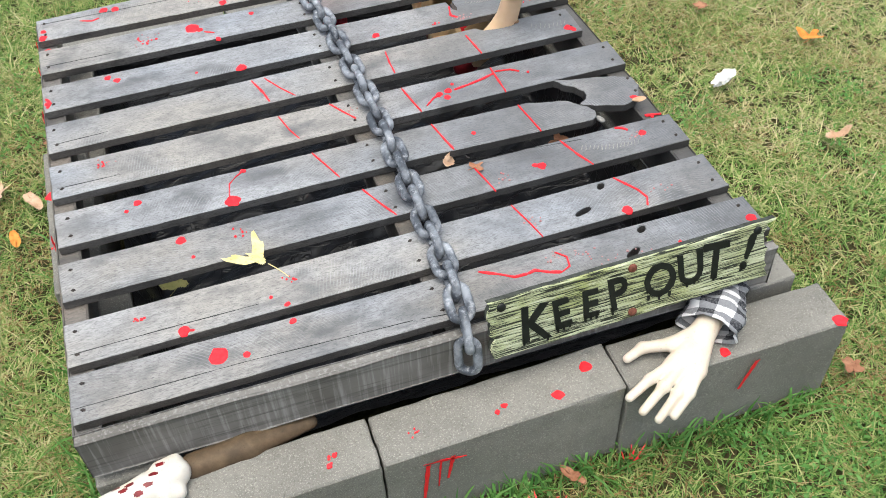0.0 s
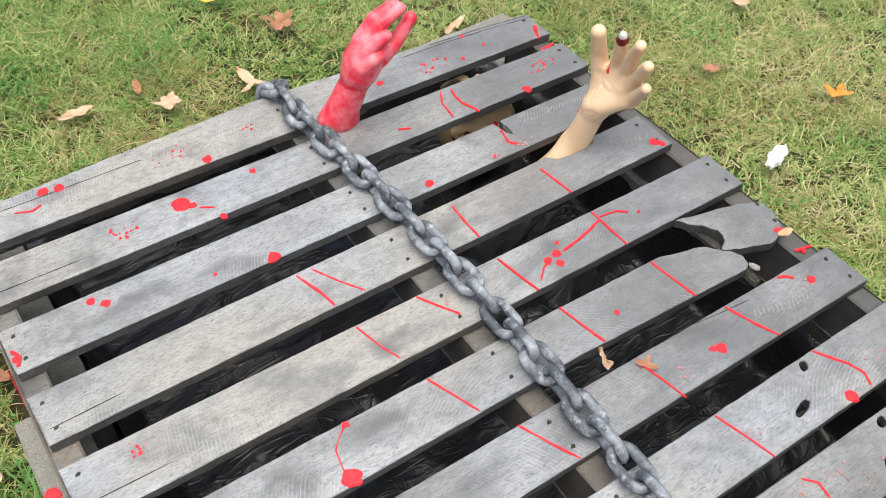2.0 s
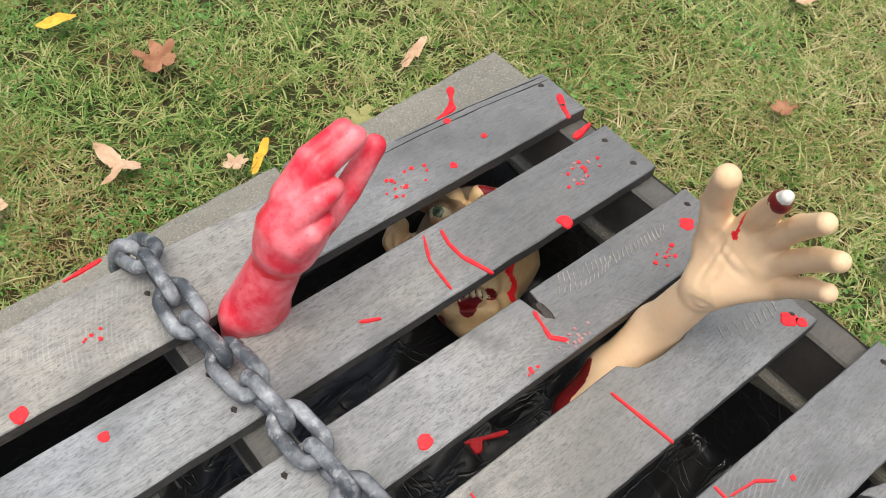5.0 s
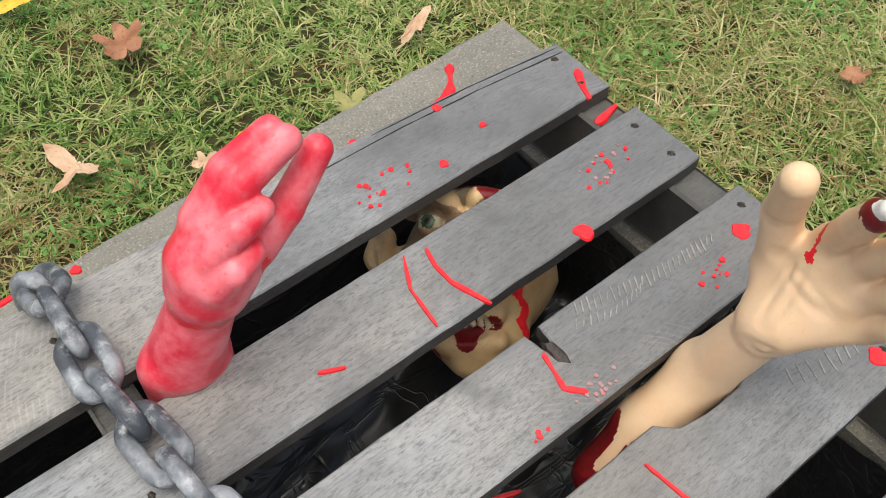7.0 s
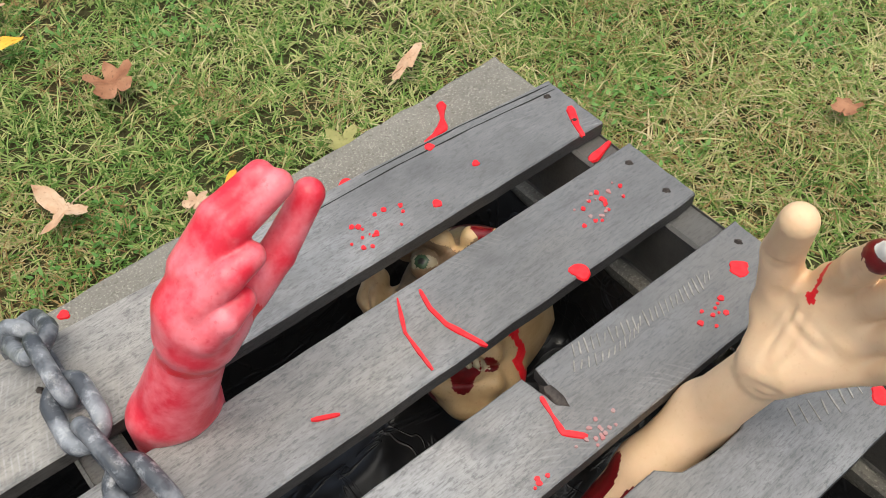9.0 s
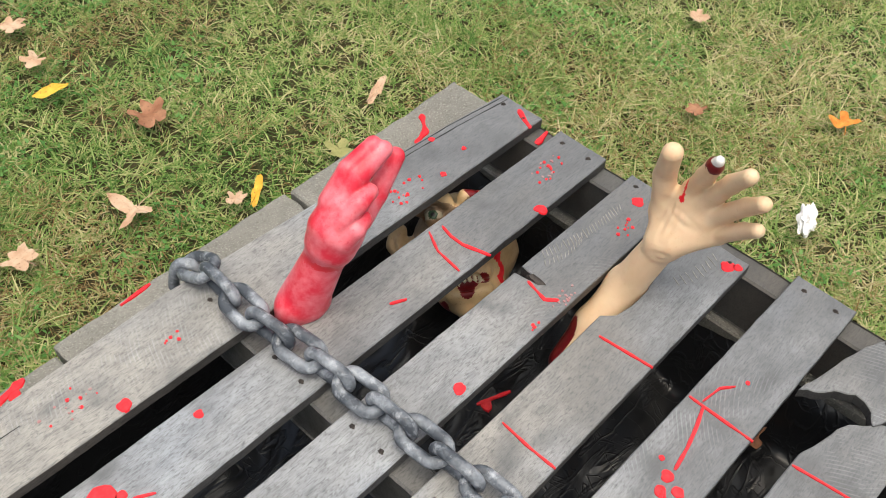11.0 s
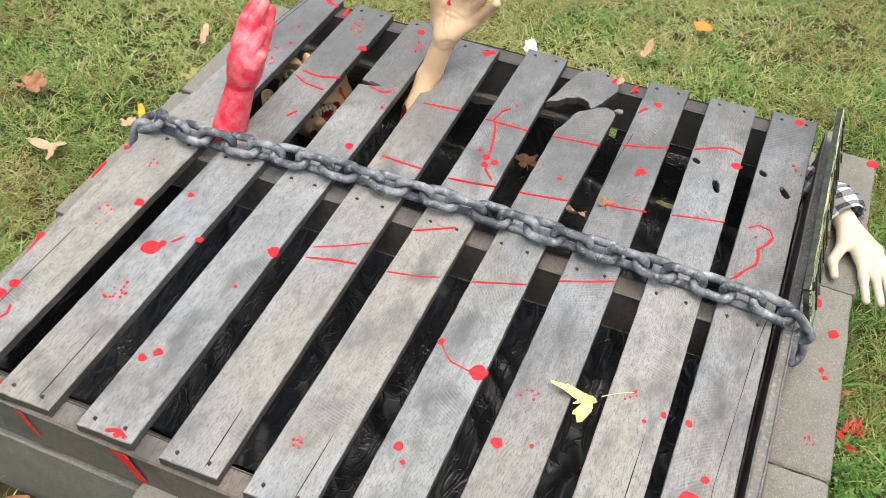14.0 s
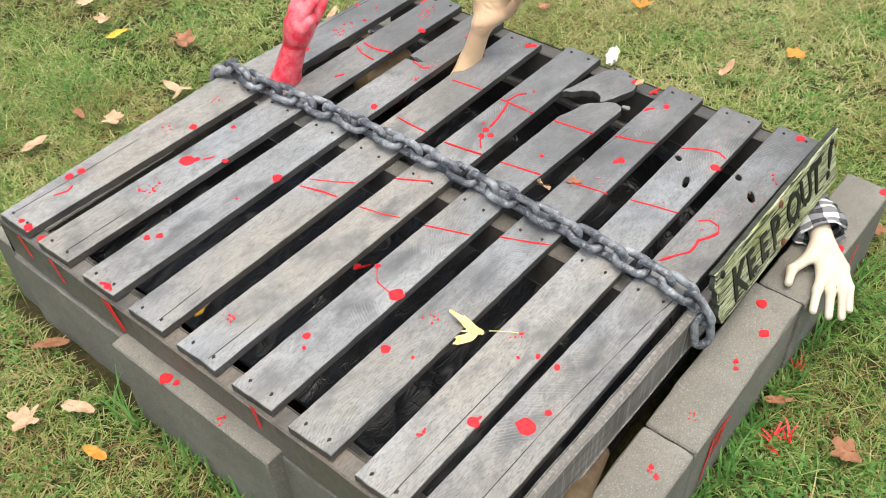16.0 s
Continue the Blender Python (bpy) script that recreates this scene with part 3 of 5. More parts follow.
marks(b6, TOP, [(-0.255, 0.469, 0.013), (-0.224, 0.539, 0.005), (-0.411, 0.525, 0.007), (-0.431, 0.51, 0.004), (0.194, 0.485, 0.005)],
      [(0.003, (-0.224, 0.539), (-0.24, 0.527), (-0.253, 0.513), (-0.259, 0.48)), (0.0045, (-0.097, 0.536), (-0.08, 0.495), (-0.067, 0.463)), (0.0045, (0.301, 0.526), (0.306, 0.49), (0.311, 0.447)), (0.0045, (0.13, 0.533), (0.138, 0.49), (0.145, 0.458))])
marks(b6_end, TOP + 0.003, [(0.512, 0.468, 0.006)], [(0.006, (0.505, 0.472), (0.525, 0.462))])
marks(b7, TOP, [(-0.354, 0.406, 0.009), (-0.34, 0.361, 0.0035), (0.479, 0.372, 0.008), (0.273, 0.356, 0.009), (0.262, 0.362, 0.005)],
      [(0.0045, (-0.039, 0.411), (-0.02, 0.37), (-0.002, 0.336)), (0.0055, (0.331, 0.402), (0.345, 0.36), (0.359, 0.33)), (0.004, (0.159, 0.398), (0.168, 0.36), (0.174, 0.328)), (0.008, (0.438, 0.402), (0.450, 0.397), (0.458, 0.388))],
      [(-0.257, 0.388, 0.008, 7)], [(0.2, 0.352, 0.012, 8), (0.47, 0.37, 0.012, 8)])
marks(b8, TOP, [(-0.378, 0.212, 0.010), (-0.219, 0.207, 0.005), (-0.24, 0.23, 0.003), (0.361, 0.203, 0.010)],
      [(0.0055, (0.375, 0.282), (0.400, 0.240), (0.406, 0.218), (0.397, 0.199)), (0.0035, (0.185, 0.279), (0.197, 0.235), (0.205, 0.200)), (0.006, (-0.378, 0.212), (-0.362, 0.208))],
      [(-0.202, 0.255, 0.006, 7), (-0.439, 0.259, 0.006, 6)], [(0.44, 0.23, 0.012, 6), (0.2, 0.235, 0.012, 8)])
marks(b9, TOP, [(-0.337, 0.146, 0.0155), (-0.297, 0.134, 0.006), (0.541, 0.112, 0.009), (-0.219, 0.172, 0.005)],
      [(0.004, (0.208, 0.158), (0.222, 0.142), (0.218, 0.122), (0.202, 0.115)), (0.008, (0.202, 0.115), (0.183, 0.122), (0.163, 0.134), (0.150, 0.131)), (0.0065, (0.150, 0.131), (0.128, 0.132), (0.108, 0.146), (0.079, 0.163))],
      [(0.40, 0.105, 0.01, 5)], [(0.31, 0.10, 0.02, 16), (0.25, 0.14, 0.02, 12), (0.2, 0.15, 0.012, 10)])


def saw_marks(parent, ax, ay, bx, by, count, length):
    """A row of short pale ticks left in the wood by a saw."""
    bm = bmesh.new()
    for i in range(count):
        f = i / (count - 1)
        x, y = ax + (bx - ax) * f, ay + (by - ay) * f - 0.006 * math.sin(3.1 * f)
        k = length * (0.7 + 0.5 * wob(x, y, 2, 200))
        trail(bm, [(x - 0.0035, y - k / 2), (x + 0.0035, y + k / 2)], 0.0022, TOP, 0.0008)
    tagged(part("saw_mark", bm, RAW, parent, "pale row of saw ticks"), kind="stuff")


RAW = plain("pale_scraped_wood", (0.27, 0.26, 0.24), 0.8, 0.3, 200.0)
saw_marks(b3, 0.345, 0.914, 0.485, 0.893, 26, 0.015)
saw_marks(b3, 0.335, 0.903, 0.40, 0.895, 12, 0.010)
saw_marks(b7, 0.36, 0.375, 0.46, 0.352, 16, 0.016)
saw_marks(b4, 0.43, 0.765, 0.50, 0.752, 9, 0.02)


def chip(parent, x, y, z, a, b, c, material, turn, label):
    """A torn chip of wood at the edge of a board."""
    bm = bmesh.new()
    bmesh.ops.create_icosphere(bm, subdivisions=2, radius=1)
    for v in bm.verts:
        k = 1 + 0.5 * noise.noise(v.co * 2.3 + Vector((x * 40, 0, 0)))
        v.co = Vector((v.co.x * a, v.co.y * b, v.co.z * c)) * k
    bm.transform(pose(x, y, z, 10, 20, turn))
    part("splinter", bm, material, parent, label, 50)


chip(b4, 0.409, 0.792, TOP - 0.001, 0.012, 0.005, 0.004, BROWN, 20, "torn brown splinter at a notch")
chip(b3, 0.305, 0.893, TOP - 0.002, 0.006, 0.014, 0.006, NAIL, 15, "dark curl of torn wood")
chip(b6, 0.427, 0.437, TOP - 0.002, 0.006, 0.009, 0.005, RAW, 30, "pale raw break in the wood")


def run_down(parent, x, y, z, length, width, slant):
    """A run of paint down an upright face that looks along -x or -y."""
    bm = bmesh.new()
    n = 8
    rows = []
    for i in range(n + 1):
        f = i / n
        w = width * (1 - 0.45 * f) * (0.8 + 0.5 * wob(y, f * 3, 1.0, 2.0)) / 2
        c = slant * f
        rows.append([(c - w, z - length * f), (c + w, z - length * f)])
    return bm, rows


def side_run(parent, x, y, z, length, width, slant, face):
    bm, rows = run_down(parent, x, y, z, length, width, slant)
    grid = []
    for row in rows:
        line = []
        for c, zz in row:
            for out in (0.0, 0.0012):
                line.append(bm.verts.new((x - out, y + c, zz) if face == "x" else (x + c, y - out, zz)))
        grid.append((line[0], line[1], line[3], line[2]))
    for a, b in zip(grid, grid[1:]):
        for k in range(3):
            bm.faces.new((a[k], a[k + 1], b[k + 1], b[k]))
    bmesh.ops.recalc_face_normals(bm, faces=bm.faces)
    part("paint_run", bm, RED, parent)


# Paint on the left stringer and the ends of the boards above it.
side_run(stringer_left, -0.5575, 0.868, UNDER, 0.06, 0.026, -0.03, "x")
side_run(stringer_left, -0.5575, 1.03, UNDER, 0.05, 0.010, -0.02, "x")
side_run(stringer_left, -0.5575, 1.13, UNDER, 0.045, 0.012, -0.02, "x")
side_run(stringer_left, -0.5575, 0.497, UNDER + 0.012, 0.05, 0.012, -0.01, "x")
marks(b3, TOP, [(-0.543, 0.874, 0.006)], [(0.008, (-0.545, 0.892), (-0.536, 0.874), (-0.545, 0.86))])
marks(b1, TOP, [(-0.54, 1.115, 0.009), (-0.538, 1.14, 0.006)])
marks(stringer_left, UNDER, [(-0.535, 1.087, 0.009)])
marks(stringer_right, UNDER, [(0.53, 0.425, 0.004)], [(0.012, (0.515, 1.062), (0.549, 1.068))])
marks(stringer_right, UNDER, [], [(0.009, (0.518, 0.432), (0.549, 0.425))])

# ---- concrete blocks ----
BLOCK_COUNT = [0]


def block(cx, cy, along, top=0.194, turn=0.0, length=0.395, width=0.092, high=0.194, label="grey concrete block standing on edge under the pallet"):
    """One solid concrete block; along is the axis of its length."""
    BLOCK_COUNT[0] += 1
    seed = BLOCK_COUNT[0] * 3.7
    bm = bmesh.new()
    bmesh.ops.create_cube(bm, size=1)
    bmesh.ops.scale(bm, vec=(length, width, high), verts=bm.verts)
    bmesh.ops.bevel(bm, geom=bm.edges[:], offset=0.003, segments=1, affect="EDGES")
    bmesh.ops.subdivide_edges(bm, edges=[e for e in bm.edges if e.calc_length() > 0.05], cuts=14, use_grid_fill=True)
    for v in bm.verts:
        p = v.co * 1.0
        k = noise.noise(p * 55 + Vector((seed, 0, 0))) * 0.0011 + noise.noise(p * 190 + Vector((0, seed, 0))) * 0.0006
        edge = sum(abs(abs(a) - h / 2) < 0.006 for a, h in zip(p, (length, width, high)))
        if edge >= 2:
            k -= 0.0022 * max(0.0, noise.noise(p * 70 + Vector((seed, seed, 0))))
        v.co += Vector((math.copysign(1, p.x) * (abs(p.x) > length * 0.48), math.copysign(1, p.y) * (abs(p.y) > width * 0.46), math.copysign(1, p.z) * (abs(p.z) > high * 0.47))) * k
    m = pose(cx, cy, top - high / 2, 0, 0, turn + (0 if along == "x" else 90))
    bm.transform(m)
    return single("concrete_block", bm, CONCRETE, label, "concrete block", "blocks round the pallet", smooth=30)


f1 = block(-0.352, -0.004, "x", label="grey concrete block with red spatter beside a bandaged doll foot")
f2 = block(0.046, -0.005, "x", label="grey concrete block with red drops in the front row")
f3 = block(0.444, -0.016, "x", turn=-1.2, label="grey concrete block under a pale prop and plaid cuff")
r1 = block(0.572, 0.248, "y")
r2 = block(0.526, 0.66, "y", width=0.05)
r3 = block(0.526, 1.06, "y", width=0.05)
k1 = block(0.438, 1.270, "x", top=0.197, turn=0.4, length=0.372, label="grey concrete block with a red streak along the pallet's end")
k2 = block(0.050, 1.275, "x", top=0.194)
k3 = block(-0.350, 1.262, "x", top=0.19)
l1 = block(-0.514, 1.005, "y", width=0.092, top=0.1935)
l2 = block(-0.543, 0.653, "y", top=0.212, high=0.212, length=0.395, width=0.085, label="grey concrete block leaning out from the pallet's side")
l3 = block(-0.510, 0.262, "y", width=0.09, top=0.1935)


def on_block(b, z, **more):
    marks(b, z, **more)


marks(f2, 0.1945, [(0.199, 0.007, 0.0095), (0.138, -0.027, 0.0095), (0.052, -0.016, 0.005), (0.038, -0.023, 0.004)], [], [(-0.09, -0.014, 0.009, 7)])
marks(f1, 0.1945, [(-0.215, -0.008, 0.004), (-0.226, -0.022, 0.005)], [], [(-0.22, -0.01, 0.012, 6)])
marks(f3, 0.1945, [(0.626, -0.058, 0.0125), (0.418, -0.047, 0.009)])
side_run(f3, 0.47, -0.0675, 0.175, 0.07, 0.009, -0.02, "y")
side_run(f2, -0.08, -0.0525, 0.165, 0.012, 0.03, 0.05, "y")
side_run(f2, -0.085, -0.0525, 0.16, 0.11, 0.009, -0.012, "y")
side_run(f2, -0.045, -0.0525, 0.165, 0.06, 0.008, -0.01, "y")
side_run(f2, -0.065, -0.0525, 0.16, 0.07, 0.004, -0.006, "y")
marks(k1, 0.1975, [(0.36, 1.262, 0.009), (0.47, 1.225, 0.004)], [(0.014, (0.52, 1.295), (0.505, 1.275), (0.495, 1.262), (0.462, 1.253)), (0.016, (0.27, 1.25), (0.295, 1.262))])
marks(k2, 0.1945, [(0.2, 1.245, 0.007), (0.05, 1.305, 0.006)], [(0.016, (0.13, 1.255), (0.16, 1.263)), (0.009, (0.0, 1.315), (-0.05, 1.312))])
marks(k3, 0.1905, [(-0.22, 1.29, 0.008)], [(0.016, (-0.30, 1.283), (-0.26, 1.29), (-0.2, 1.303))])
marks(l2, 0.2125, [(-0.575, 0.712, 0.012), (-0.569, 0.69, 0.006)], [], [(-0.572, 0.575, 0.008, 8)])

# ---- black plastic film in the pit ----
def film():
    n = 110
    bm = bmesh.new()
    rows = []
    for j in range(n + 1):
        row = []
        for i in range(n + 1):
            x, y = -0.462 + 0.958 * i / n, 0.06 + 1.145 * j / n
            p = Vector((x * 3.0 + y * 1.5, y * 9.0 - x * 4.0, 0.3))
            z = 0.075 + 0.022 * noise.noise(p) + 0.012 * (1 - abs(noise.noise(p * 2.3))) ** 3 + 0.004 * noise.noise(p * 7)
            z += 0.09 * max(0.0, (0.14 - y) / 0.08) if y < 0.14 else 0.0
            # Right, back and left rims are added to darken the pit's sides.
            z += 0.105 * max(0.0, (x - 0.46) / 0.035) ** 0.7 if x > 0.46 else 0.0
            z += 0.10 * max(0.0, (y - 1.165) / 0.04) ** 0.7 if y > 1.165 else 0.0
            z += 0.10 * max(0.0, (-0.425 - x) / 0.035) ** 0.7 if x < -0.425 else 0.0
            z = min(z, 0.188)
            row.append(bm.verts.new((x, y, z)))
        rows.append(row)
    for a, b in zip(rows, rows[1:]):
        for k in range(n):
            bm.faces.new((a[k], a[k + 1], b[k + 1], b[k]))
    return single("plastic_sheet", bm, FILM, "crumpled shiny black plastic sheet lying under the pallet", "plastic sheet", smooth=180)


sheet = film()
marks(sheet, 0.098, [(-0.11, 0.72, 0.007), (0.17, 0.57, 0.006), (0.23, 0.89, 0.008)], [(0.007, (-0.12, 0.72), (-0.09, 0.70)), (0.009, (0.22, 0.90), (0.27, 0.88))])


# ---- chain ----
def link_mesh():
    bm = bmesh.new()
    bend, half, wire = 0.0150, 0.0150, 0.0073
    centre = []
    for i in range(11):
        a = -math.pi / 2 + math.pi * i / 10
        centre.append((half + bend * math.cos(a), bend * math.sin(a)))
    for i in range(11):
        a = math.pi / 2 + math.pi * i / 10
        centre.append((-half + bend * math.cos(a), bend * math.sin(a)))
    n, k = len(centre), 10
    rings = []
    for i, (x, y) in enumerate(centre):
        ax, ay = centre[i - 1]
        bx, by = centre[(i + 1) % n]
        d = math.hypot(bx - ax, by - ay)
        nx, ny = (by - ay) / d, -(bx - ax) / d
        ring = []
        for j in range(k):
            t = 2 * math.pi * j / k
            r = wire * (1 + 0.07 * wob(x * 100, y * 100, j, 0.9))
            ring.append(bm.verts.new((x + nx * r * math.cos(t), y + ny * r * math.cos(t), r * math.sin(t))))
        rings.append(ring)
    for i in range(n):
        a, b = rings[i], rings[(i + 1) % n]
        for j in range(k):
            bm.faces.new((a[j], a[(j + 1) % k], b[(j + 1) % k], b[j]))
    bmesh.ops.recalc_face_normals(bm, faces=bm.faces)
    return finish(bm, "link", CHAIN, 180)


def chain():
    base = thing("chain", (0.02, 0.6, TOP), "heavy dark grey plastic chain with silver highlights lying across the pallet", "chain")
    me = link_mesh()
    way = [Vector(p) for p in ((0.004, 1.222, 0.262), (0.010, 1.218, 0.300), (0.016, 1.190, 0.3255), (0.012, 1.08, 0.3250), (0.022, 0.995, 0.3250), (0.030, 0.90, 0.3250), (0.036, 0.77, 0.3250), (0.039, 0.64, 0.3250), (0.037, 0.45, 0.3250), (0.032, 0.27, 0.3250), (0.028, 0.15, 0.3250), (0.022, 0.090, 0.3260), (0.018, 0.050, 0.305), (0.014, 0.036, 0.245))]
    lengths = [(b - a).length for a, b in zip(way, way[1:])]

    def at(s):
        for a, b, d in zip(way, way[1:], lengths):
            if s <= d:
                return a + (b - a) * (s / d)
            s -= d
        return way[-1]

    total, step = sum(lengths), 0.0448
    count = int(total / step)
    for i in range(count):
        s = (i + 0.5) * total / count
        a, b = at(s - step * 0.45), at(s + step * 0.45)
        x = (b - a).normalized()
        side = Vector((0, 0, 1)).cross(x).normalized()
        up = x.cross(side)
        roll = radians(14 if i % 2 else 97) + 0.30 * wob(i, 1.0, 2.0, 0.9)
        side, up = side * math.cos(roll) + up * math.sin(roll), up * math.cos(roll) - side * math.sin(roll)
        m = Matrix((x, side, up)).transposed().to_4x4()
        m.translation = at(s)
        ob = under(new("link", me), base)
        ob.matrix_basis = m


chain()


# ---- moulded props: smooth unions of rounded rods, meshed on a grid ----
def rods_field(points, rods, blend):
    field = None
    for a, b, ra, rb in rods:
        a, b = np.array(a, float), np.array(b, float)
        d = b - a
        f = np.clip(((points - a) @ d) / max(d @ d, 1e-9), 0, 1)
        dist = np.linalg.norm(points - a - f[..., None] * d, axis=-1) - (ra + (rb - ra) * f)
        if field is None:
            field = dist
        else:
            h = np.clip(0.5 + 0.5 * (field - dist) / blend, 0, 1)
            field = field * (1 - h) + dist * h - blend * h * (1 - h)
    return field


def grid_points(low, high, step):
    axes = [np.arange(l, h + step, step) for l, h in zip(low, high)]
    return np.stack(np.meshgrid(*axes, indexing="ij"), -1)


def net(points, field):
    """The surface where the field is nought, as vertices and quads."""
    inside = field < 0
    n = np.array(field.shape) - 1
    total = np.zeros((*n, 3))
    count = np.zeros(n)
    corners = [(i, j, k) for i in (0, 1) for j in (0, 1) for k in (0, 1)]

    def cut(a, c):
        return a[c[0] : c[0] + n[0], c[1] : c[1] + n[1], c[2] : c[2] + n[2]]

    for c in corners:
        for axis in range(3):
            if c[axis]:
                continue
            e = list(c)
            e[axis] = 1
            fa, fb = cut(field, c), cut(field, e)
            cross = (fa < 0) != (fb < 0)
            f = np.where(cross, fa / np.where(cross, fa - fb, 1), 0)
            p = cut(points, c) + (cut(points, e) - cut(points, c)) * f[..., None]
            total += np.where(cross[..., None], p, 0)
            count += cross
    used = count > 0
    index = np.full(n, -1)
    index[used] = np.arange(used.sum())
    verts = total[used] / count[used][:, None]
    quads = []
    for axis in range(3):
        u, v = [(1, 2), (2, 0), (0, 1)][axis]
        a = [slice(1, m) for m in n]
        a[axis] = slice(0, n[axis])
        b = list(a)
        b[axis] = slice(1, n[axis] + 1)
        sa, sb = inside[tuple(a)], inside[tuple(b)]

        def cell(du, dv):
            s = [slice(1, m) for m in n]
            s[axis] = slice(0, n[axis])
            s[u] = slice(1 - du, n[u] - du)
            s[v] = slice(1 - dv, n[v] - dv)
            return index[tuple(s)]

        q = np.stack([cell(1, 1), cell(0, 1), cell(0, 0), cell(1, 0)], -1)
        quads.append(q[sa & ~sb])
        quads.append(q[~sa & sb][:, ::-1])
    return verts, np.concatenate(quads)


def moulded(name, low, high, step, field_of, materials, slot_of, label, category):
    pts = grid_points(low, high, step)
    verts, quads = net(pts, field_of(pts))
    mid = verts[quads].mean(1)
    me = mesh_from(name, verts, quads, materials, True, slot_of(mid))
    return tagged(new(name, me), label, category)


def near(mid, p, r):
    return np.linalg.norm(mid - np.array(p), axis=1) < r


# The tan arm, its forearm coming out of the gap and its palm spread.
def joined(p, groups):
    """Groups of rods with blends of their own, softly joined."""
    field = None
    for rods, blend, join in groups:
        d = rods_field(p, rods, blend)
        if field is None:
            field = d
        else:
            h = np.clip(0.5 + 0.5 * (field - d) / join, 0, 1)
            field = field * (1 - h) + d * h - join * h * (1 - h)
    return field


def tan_arm():
    wrist = (0.401, 0.788, 0.384)
    body = [((0.300, 0.822, 0.200), (0.345, 0.820, 0.240), 0.024, 0.025), ((0.345, 0.820, 0.240), (0.390, 0.813, 0.290), 0.025, 0.0245), ((0.390, 0.813, 0.290), wrist, 0.0235, 0.0205),
            (wrist, (0.431, 0.786, 0.456), 0.0165, 0.0120), (wrist, (0.427, 0.763, 0.458), 0.0165, 0.0118), (wrist, (0.425, 0.746, 0.444), 0.0165, 0.0115), ((0.398, 0.776, 0.396), (0.424, 0.737, 0.420), 0.0170, 0.0112),
            (wrist, (0.428, 0.808, 0.404), 0.0175, 0.0180), ((0.428, 0.808, 0.404), (0.430, 0.796, 0.436), 0.0165, 0.0125)]
    fingers = [((0.428, 0.811, 0.408), (0.421, 0.820, 0.462), 0.0165, 0.0138), ((0.421, 0.820, 0.462), (0.403, 0.812, 0.514), 0.0138, 0.0122),
               ((0.431, 0.785, 0.456), (0.418, 0.773, 0.496), 0.0122, 0.0112), ((0.418, 0.773, 0.496), (0.406, 0.763, 0.526), 0.0112, 0.0104), ((0.406, 0.763, 0.526), (0.400, 0.758, 0.541), 0.0078, 0.0058),
               ((0.427, 0.763, 0.458), (0.415, 0.741, 0.508), 0.0120, 0.0108), ((0.415, 0.741, 0.508), (0.402, 0.722, 0.541), 0.0108, 0.0092),
               ((0.425, 0.746, 0.445), (0.413, 0.716, 0.492), 0.0117, 0.0105), ((0.413, 0.716, 0.492), (0.399, 0.697, 0.520), 0.0105, 0.0090),
               ((0.424, 0.737, 0.421), (0.412, 0.709, 0.459), 0.0110, 0.0097), ((0.412, 0.709, 0.459), (0.399, 0.692, 0.483), 0.0097, 0.0084)]
    groups = [(body, 0.012, 0.0), (fingers, 0.003, 0.006)]

    def creases(p, d):
        """Shallow folds across the palm, at the wrist and at the joints of the fingers."""
        for a, b, r in (((0.408, 0.806, 0.436), (0.398, 0.752, 0.432), 0.0012), ((0.405, 0.790, 0.447), (0.404, 0.742, 0.446), 0.0011), ((0.410, 0.792, 0.440), (0.388, 0.784, 0.402), 0.0012),
                        ((0.396, 0.812, 0.380), (0.376, 0.768, 0.386), 0.0012), ((0.400, 0.832, 0.462), (0.406, 0.804, 0.466), 0.0011)):
            line = rods_field(p, [(a, b, 0.0075, 0.0075)], 0.001)
            d = np.where((line < 0.002) & (np.abs(d) < 0.006), d + r * np.exp(-((line + 0.002) / 0.003) ** 2), d)
        return d

    def slots(mid):
        s = np.zeros(len(mid), int)
        s[near(mid, (0.404, 0.761, 0.530), 0.0120) & (mid[:, 2] > 0.5235 + 0.003 * np.sin(mid[:, 0] * 700 + mid[:, 1] * 500))] = 1
        s[near(mid, (0.400, 0.758, 0.544), 0.0125) & (mid[:, 2] > 0.5345)] = 2
        s[mid[:, 0] + 0.012 * np.sin(mid[:, 1] * 170) + 0.01 * np.sin(mid[:, 2] * 120) < 0.312] = 1
        line = (np.abs(mid[:, 1] - 0.790 - (mid[:, 2] - 0.46) * 0.10) < 0.0016) & (mid[:, 2] > 0.448) & (mid[:, 2] < 0.486) & (mid[:, 0] < 0.428)
        s[line | near(mid, (0.416, 0.789, 0.449), 0.0042)] = 3
        return s

    moulded("mannequin", (0.25, 0.66, 0.16), (0.47, 0.87, 0.56), 0.0020, lambda p: creases(p, joined(p, groups)), [TAN, GORE, WHITE, RED], slots,
            "tan rubber mannequin arm with spread fingers reaching out between the boards", "mannequin")


tan_arm()


